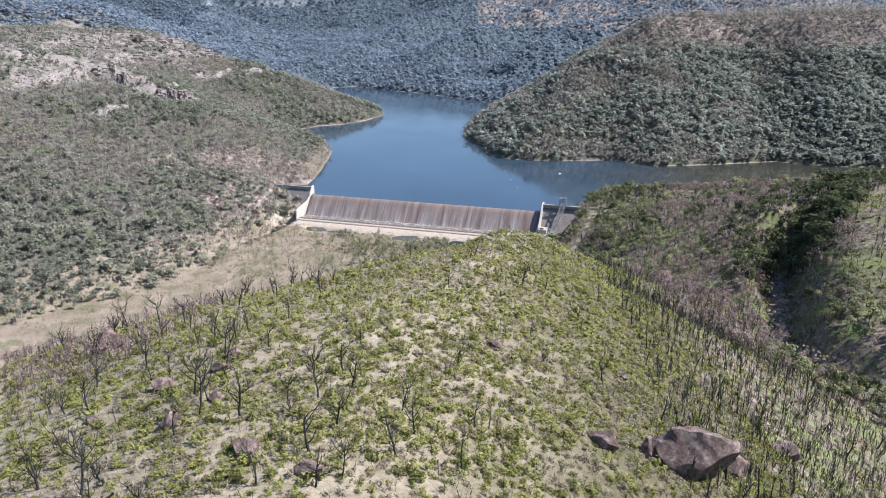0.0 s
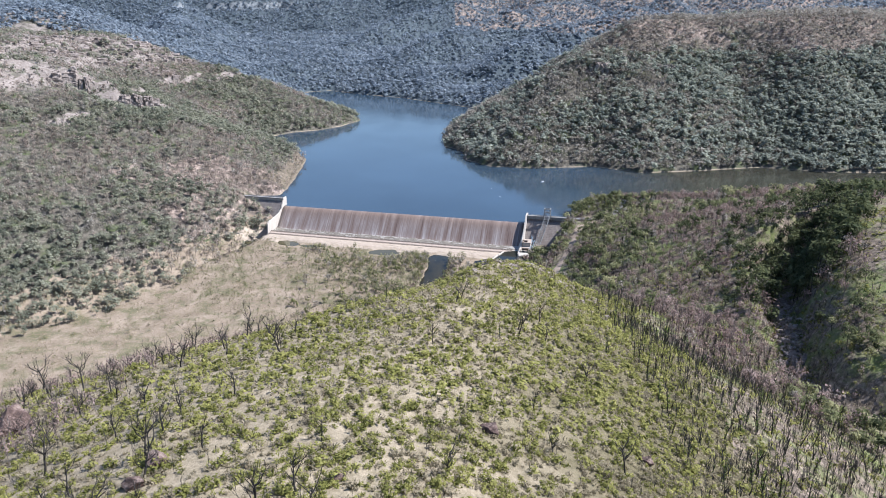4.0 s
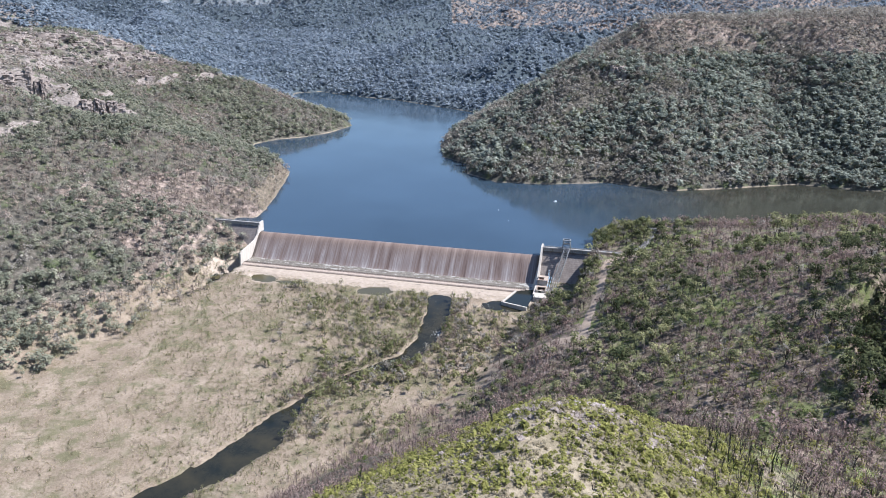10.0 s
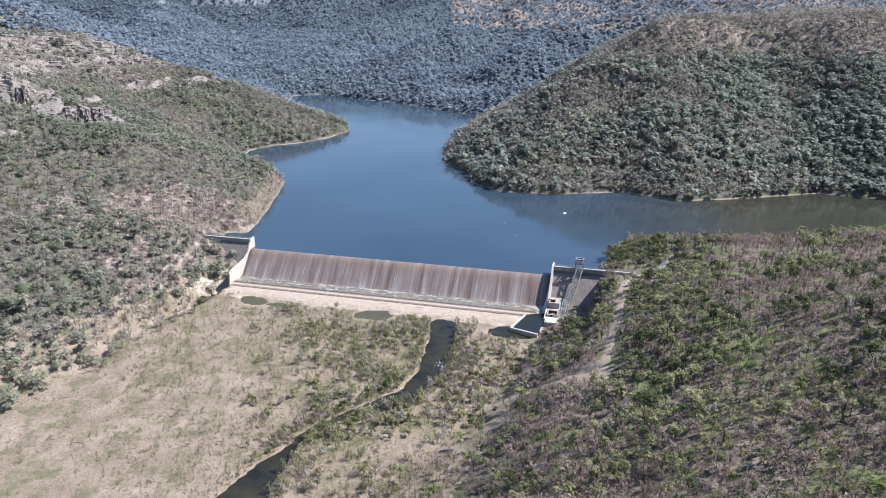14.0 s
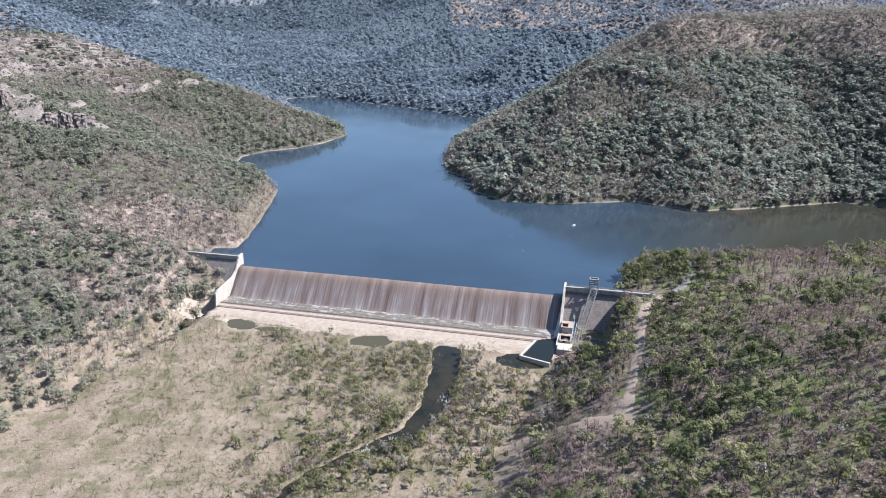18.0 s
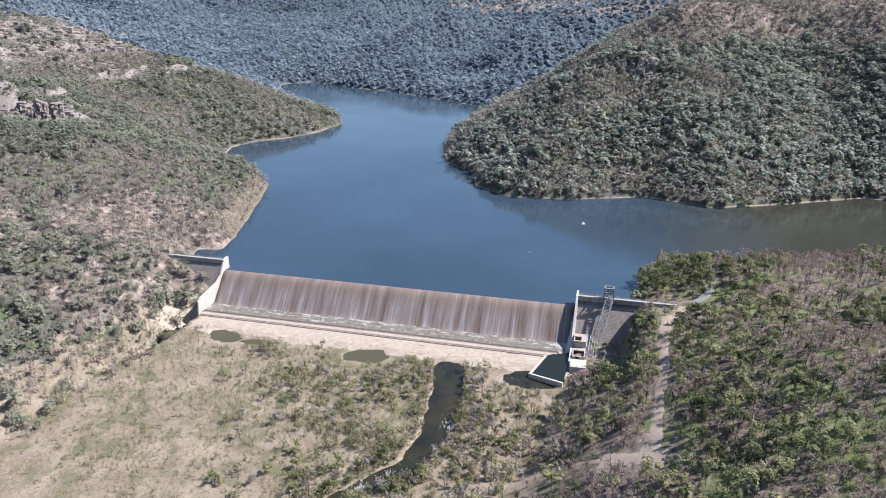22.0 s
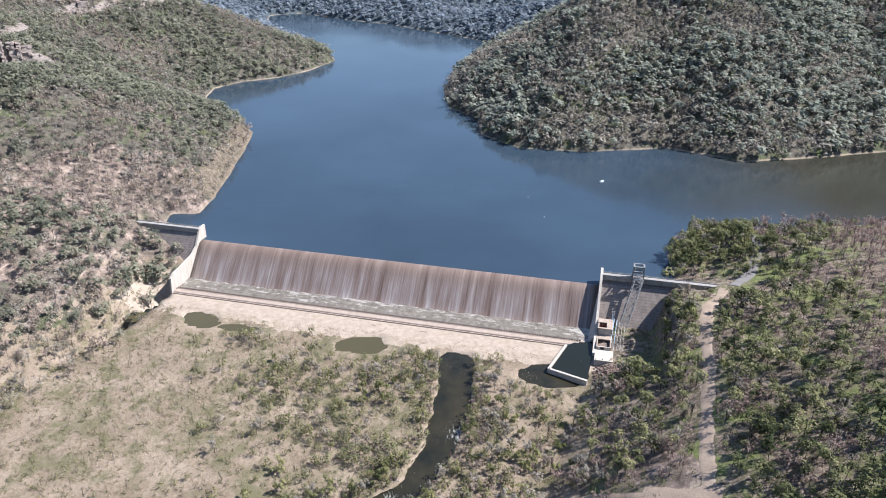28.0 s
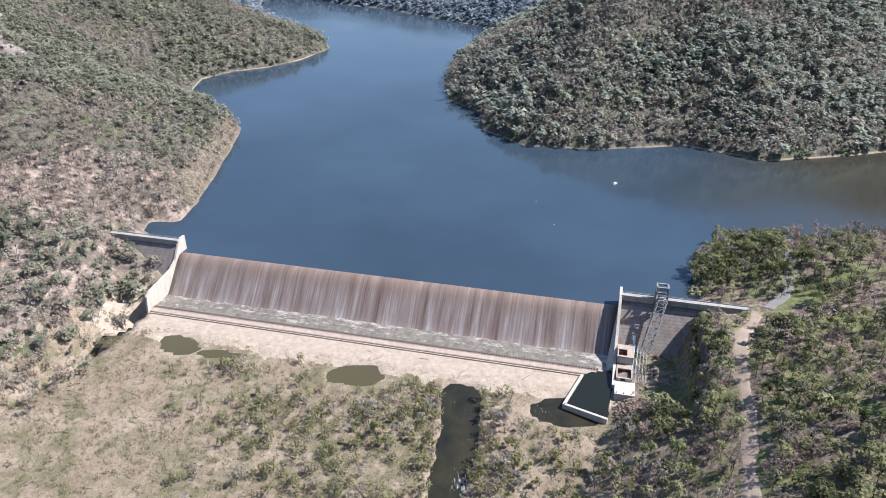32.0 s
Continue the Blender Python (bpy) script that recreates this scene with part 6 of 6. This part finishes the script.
def floor_growth():
    rng = np.random.default_rng(90)
    px, py = scatter(rng, -480, 100, 380, 920, 3.9)
    df = signed(px, py, FLATS)
    a, b = by_dam(px, py)
    wet = np.minimum(along(px, py, RIVER, RIVER_W), np.minimum.reduce([pond(px, py, s) for s in PONDS]))
    ok = (df < np.where(px < -150, 46, 4)) & (wet > 1.0) & (np.minimum.reduce([pond(px, py, s) for s in PONDS]) > 5) & ~((b < 84) & (a > 60)) & ~((b < 72) & (a > -4)) & ~((b < 12) & (a > -70))
    for way, wide in TRACKS:
        ok &= along(px, py, way, [wide] * len(way)) > 1.0
    bare = step(-205, -275, px + 0.35 * (py - 600)) * (0.25 + 0.75 * step(780, 660, py))
    thick = fractal(px, py, 34, 701, 3)
    near = step(60, 10, wet)
    # bushes
    w = ok & (rng.uniform(size=len(px)) < (0.34 + 0.6 * step(0.38, 0.55, thick) + 0.35 * near + 0.9 * step(9, 4, wet)) * (1 - 0.82 * bare * step(4, 10, wet)) * (1 - 0.5 * step(-30, -10, px - 0.3 * (py - 690)) * step(3, 8, wet)))
    n = w.sum()
    r = rng.uniform(0.8, 2.6, n) * rng.uniform(0.5, 1.0, n)
    c = np.stack([px[w], py[w], ground(px[w], py[w]) + r * 0.7], 1)
    tone = rng.uniform(size=n)
    for lo, hi, mat, nm, lab in ((0.0, 0.55, BANK, "wattle_scrub", "olive wattle bushes on the dry river flat"), (0.55, 0.66, GREEN, "dark_scrub", "dark green bushes on the river flat"), (0.66, 1.1, DRY_SCRUB, "dead_scrub", "grey leafless bushes on the river flat")):
        k = (tone >= lo) & (tone < hi)
        f = c[k] - np.stack([0 * r[k], 0 * r[k], r[k] * 0.8], 1)
        stuff(nm, clouds(rng, c[k], r[k], 1.0, r[k] * 0.2, 26, True), twigs(rng, f, r[k] * 2.2, 4, 0.5), mat, BARK, lab, "shrubs")
    # mixed bushes on the banks above the flat
    qx, qy = scatter(rng, -70, 330, 270, 790, 3.8)
    k = (signed(qx, qy, FLATS) > -8) & free_ground(qx, qy) & ((qy > 440) & (qx < 270) | (qx > 140) & (ground(qx, qy) < 98)) & (rng.uniform(size=len(qx)) < (0.18 + 0.5 * step(0.42, 0.58, fractal(qx, qy, 22, 741, 3))) * (1 - 0.45 * step(560, 600, qy) * step(140, 110, qx)))
    for way, wide in TRACKS:
        k &= along(qx, qy, way, [wide] * len(way)) > 0.8
    qx, qy = qx[k], qy[k]
    tone, r = rng.uniform(size=len(qx)), rng.uniform(0.9, 2.6, len(qx))
    c = np.stack([qx, qy, ground(qx, qy) + r * 0.55], 1)
    for lo, hi, mat, nm, lab in ((0.0, 0.35, BANK, "bank_scrub", "olive bushes on the burnt river bank"), (0.35, 0.6, REGROWTH, "fresh_scrub", "bright green regrowth bushes on the burnt bank"), (0.6, 1.1, TWIGGY, "bare_scrub", "reddish bare bushes on the burnt bank")):
        k = (tone >= lo) & (tone < hi)
        stuff(nm, clouds(rng, c[k], r[k], 0.9, r[k] * 0.17, 46, True), twigs(rng, c[k] - np.stack([0 * r[k], 0 * r[k], r[k] * 0.6], 1), r[k] * 2, 4, 0.5), mat, BARK, lab, "shrubs")
    # twiggy scrub clinging to the eroded lake shore above the dam
    qx, qy = scatter(rng, -330, -225, 1000, 1330, 3.6)
    shore = signed(qx, qy, LAKE)
    k = (shore > 1.5) & (shore < 48) & (rng.uniform(size=len(qx)) < 0.25 + 0.6 * step(0.42, 0.58, fractal(qx, qy, 18, 761, 3)))
    qx, qy = qx[k], qy[k]
    tone, r = rng.uniform(size=len(qx)), rng.uniform(0.7, 2.3, len(qx))
    c = np.stack([qx, qy, ground(qx, qy) + r * 0.6], 1)
    for lo, hi, mat, nm, lab in ((0.0, 0.34, BANK, "shore_scrub", "olive bushes on the eroded lake shore"), (0.34, 1.1, RUST, "dead_shore_scrub", "brown bare bushes on the eroded lake shore")):
        k = (tone >= lo) & (tone < hi)
        stuff(nm, crowns(rng, c[k], r[k], 0.8, 3, 8, 0.36, 0.6, 0.6), twigs(rng, c[k] - np.stack([0 * r[k], 0 * r[k], r[k] * 0.6], 1), r[k] * 2.2, 5, 0.5), mat, DULL_WOOD, lab, "shrubs")
    # small trees between the river and the apron
    px, py = scatter(rng, -260, 60, 540, 840, 5.6)
    a, b = by_dam(px, py)
    wet = np.minimum(along(px, py, RIVER, RIVER_W), np.minimum.reduce([pond(px, py, s) for s in PONDS]))
    ok = (signed(px, py, FLATS) < -2) & (wet > 0.5) & (b > 86) & (np.minimum.reduce([pond(px, py, s) for s in PONDS]) > 6)
    ok &= rng.uniform(size=len(px)) < (0.26 + 0.65 * step(0.42, 0.56, fractal(px, py, 40, 731, 3)) + 0.6 * step(14, 3, wet) * step(700, 600, np.abs(py - 630) * 4 + 400)) * step(-190, -120, px + 0.2 * (py - 700)) * (1 - 0.5 * step(-30, -10, px - 0.3 * (py - 690)))
    f = np.stack([px[ok], py[ok], ground(px[ok], py[ok]) - 0.2], 1)
    tone = rng.uniform(size=len(f))
    for lo, hi, mat, lab in ((0.0, 0.62, BANK, "olive river oaks and wattles on the flat"), (0.62, 0.84, GREEN, "dark green young gums on the flat"), (0.84, 1.1, GREY, "grey half-bare young trees on the flat")):
        k = (tone >= lo) & (tone < hi)
        n2 = k.sum()
        tall = rng.uniform(4.5, 11.0, n2)
        top = f[k] + np.stack([np.zeros(n2), np.zeros(n2), tall * 0.62], 1)
        stuff("young_trees", clouds(rng, top, tall * 0.34, 1.0, tall * 0.06, 80, True), np.concatenate([poles(rng, f[k], tall * 0.8, tall * 0.012 + 0.04), twigs(rng, f[k], tall, 7, 0.45)]), mat, GREY_WOOD, lab, "trees")
    # trees and thickets crowding the narrow run of the river
    qx, qy = scatter(rng, -260, 30, 440, 790, 3.3)
    wet = along(qx, qy, RIVER, RIVER_W)
    high = ground(qx, qy) - floor_level(qx, qy)
    k = (wet > -8) & (wet < 11) & (high > -1.2) & ((high < 0.0) & (rng.uniform(size=len(qx)) < 0.5 + 0.4 * step(570, 600, qy)) | (rng.uniform(size=len(qx)) < (0.2 + 0.5 * step(592, 615, qy) * step(700, 665, qy) + 0.3 * step(-12, 4, qx) + 0.3 * step(0.45, 0.6, fractal(qx, qy, 30, 771, 2))) * (0.35 + 0.65 * step(540, 600, qy))))
    qx, qy = qx[k], qy[k]
    f = np.stack([qx, qy, ground(qx, qy) - 0.2], 1)
    tone, tall = rng.uniform(size=len(qx)), rng.uniform(1.6, 6.5, len(qx)) * (0.6 + 0.4 * step(560, 600, qy) + 0.5 * step(598, 615, qy) * step(668, 650, qy))
    for lo, hi, mat, nm, lab in ((0.0, 0.45, BANK, "river_oaks", "olive river oaks crowding the water's edge"), (0.45, 0.7, GREEN, "river_gums", "dark green saplings along the river"), (0.7, 1.1, TWIGGY, "flood_thicket", "pinkish bare thicket along the river")):
        k = (tone >= lo) & (tone < hi)
        top = f[k] + np.stack([0 * tall[k], 0 * tall[k], tall[k] * 0.6], 1)
        stuff(nm, crowns(rng, top, tall[k] * 0.36, 1.0, 5, 12, 0.32, 0.4, 0.7), np.concatenate([poles(rng, f[k], tall[k] * 0.8, tall[k] * 0.012 + 0.04), twigs(rng, f[k], tall[k], 7, 0.5)]), mat, DULL_WOOD, lab, "trees")
    # dry grass tussocks
    px, py = scatter(rng, -430, 100, 370, 880, 1.9)
    df = signed(px, py, FLATS)
    a, b = by_dam(px, py)
    wet = np.minimum(along(px, py, RIVER, RIVER_W), np.minimum.reduce([pond(px, py, s) for s in PONDS]))
    ok = (df < 6) & (wet > 0.8) & ~((b < 70) & (a > -4)) & (rng.uniform(size=len(px)) < 0.24 + 0.6 * step(0.42, 0.6, fractal(px, py, 14, 711, 3)) + 0.5 * step(14, 3, wet))
    px, py = px[ok], py[ok]
    n = len(px)
    r = rng.uniform(0.4, 0.95, n)
    c = np.stack([px, py, ground(px, py) + r * 0.25], 1)
    stuff("dry_grass", clouds(rng, c, r, 0.55, r * 0.36, 7, True), np.zeros((0, 3)), STRAW, BARK, "straw-coloured grass tussocks over the river flat", "grass")
    print("tussocks", n)
    # fallen logs
    n = 420
    px, py = rng.uniform(-330, 60, n), rng.uniform(480, 840, n)
    k = (signed(px, py, FLATS) < -3) & (along(px, py, RIVER, RIVER_W) > 2)
    px, py = px[k], py[k]
    n = len(px)
    L, t, a = rng.uniform(1.5, 5.0, n), rng.uniform(0.08, 0.2, n), rng.uniform(0, 6.283, n)
    d, s = np.stack([np.cos(a), np.sin(a), 0 * a], 1), np.stack([-np.sin(a), np.cos(a), 0 * a], 1)
    p = np.stack([px, py, ground(px, py) + t], 1)
    up = np.array([0, 0, 1.0]) * t[:, None]
    q = []
    for e, f in ((s * t[:, None], up), (up, -s * t[:, None]), (-s * t[:, None], -up)):
        q.append(np.stack([p - d * L[:, None] + e, p + d * L[:, None] + e * 0.6, p + d * L[:, None] + f * 0.6, p - d * L[:, None] + f], 1))
    q = np.concatenate(q).reshape(-1, 3)
    ob = sheet("fallen_logs", q, np.arange(len(q)).reshape(-1, 4), [BARK])
    tagged(ob, "grey fallen logs and flood drift on the flat", "logs", kind="stuff")


floor_growth()
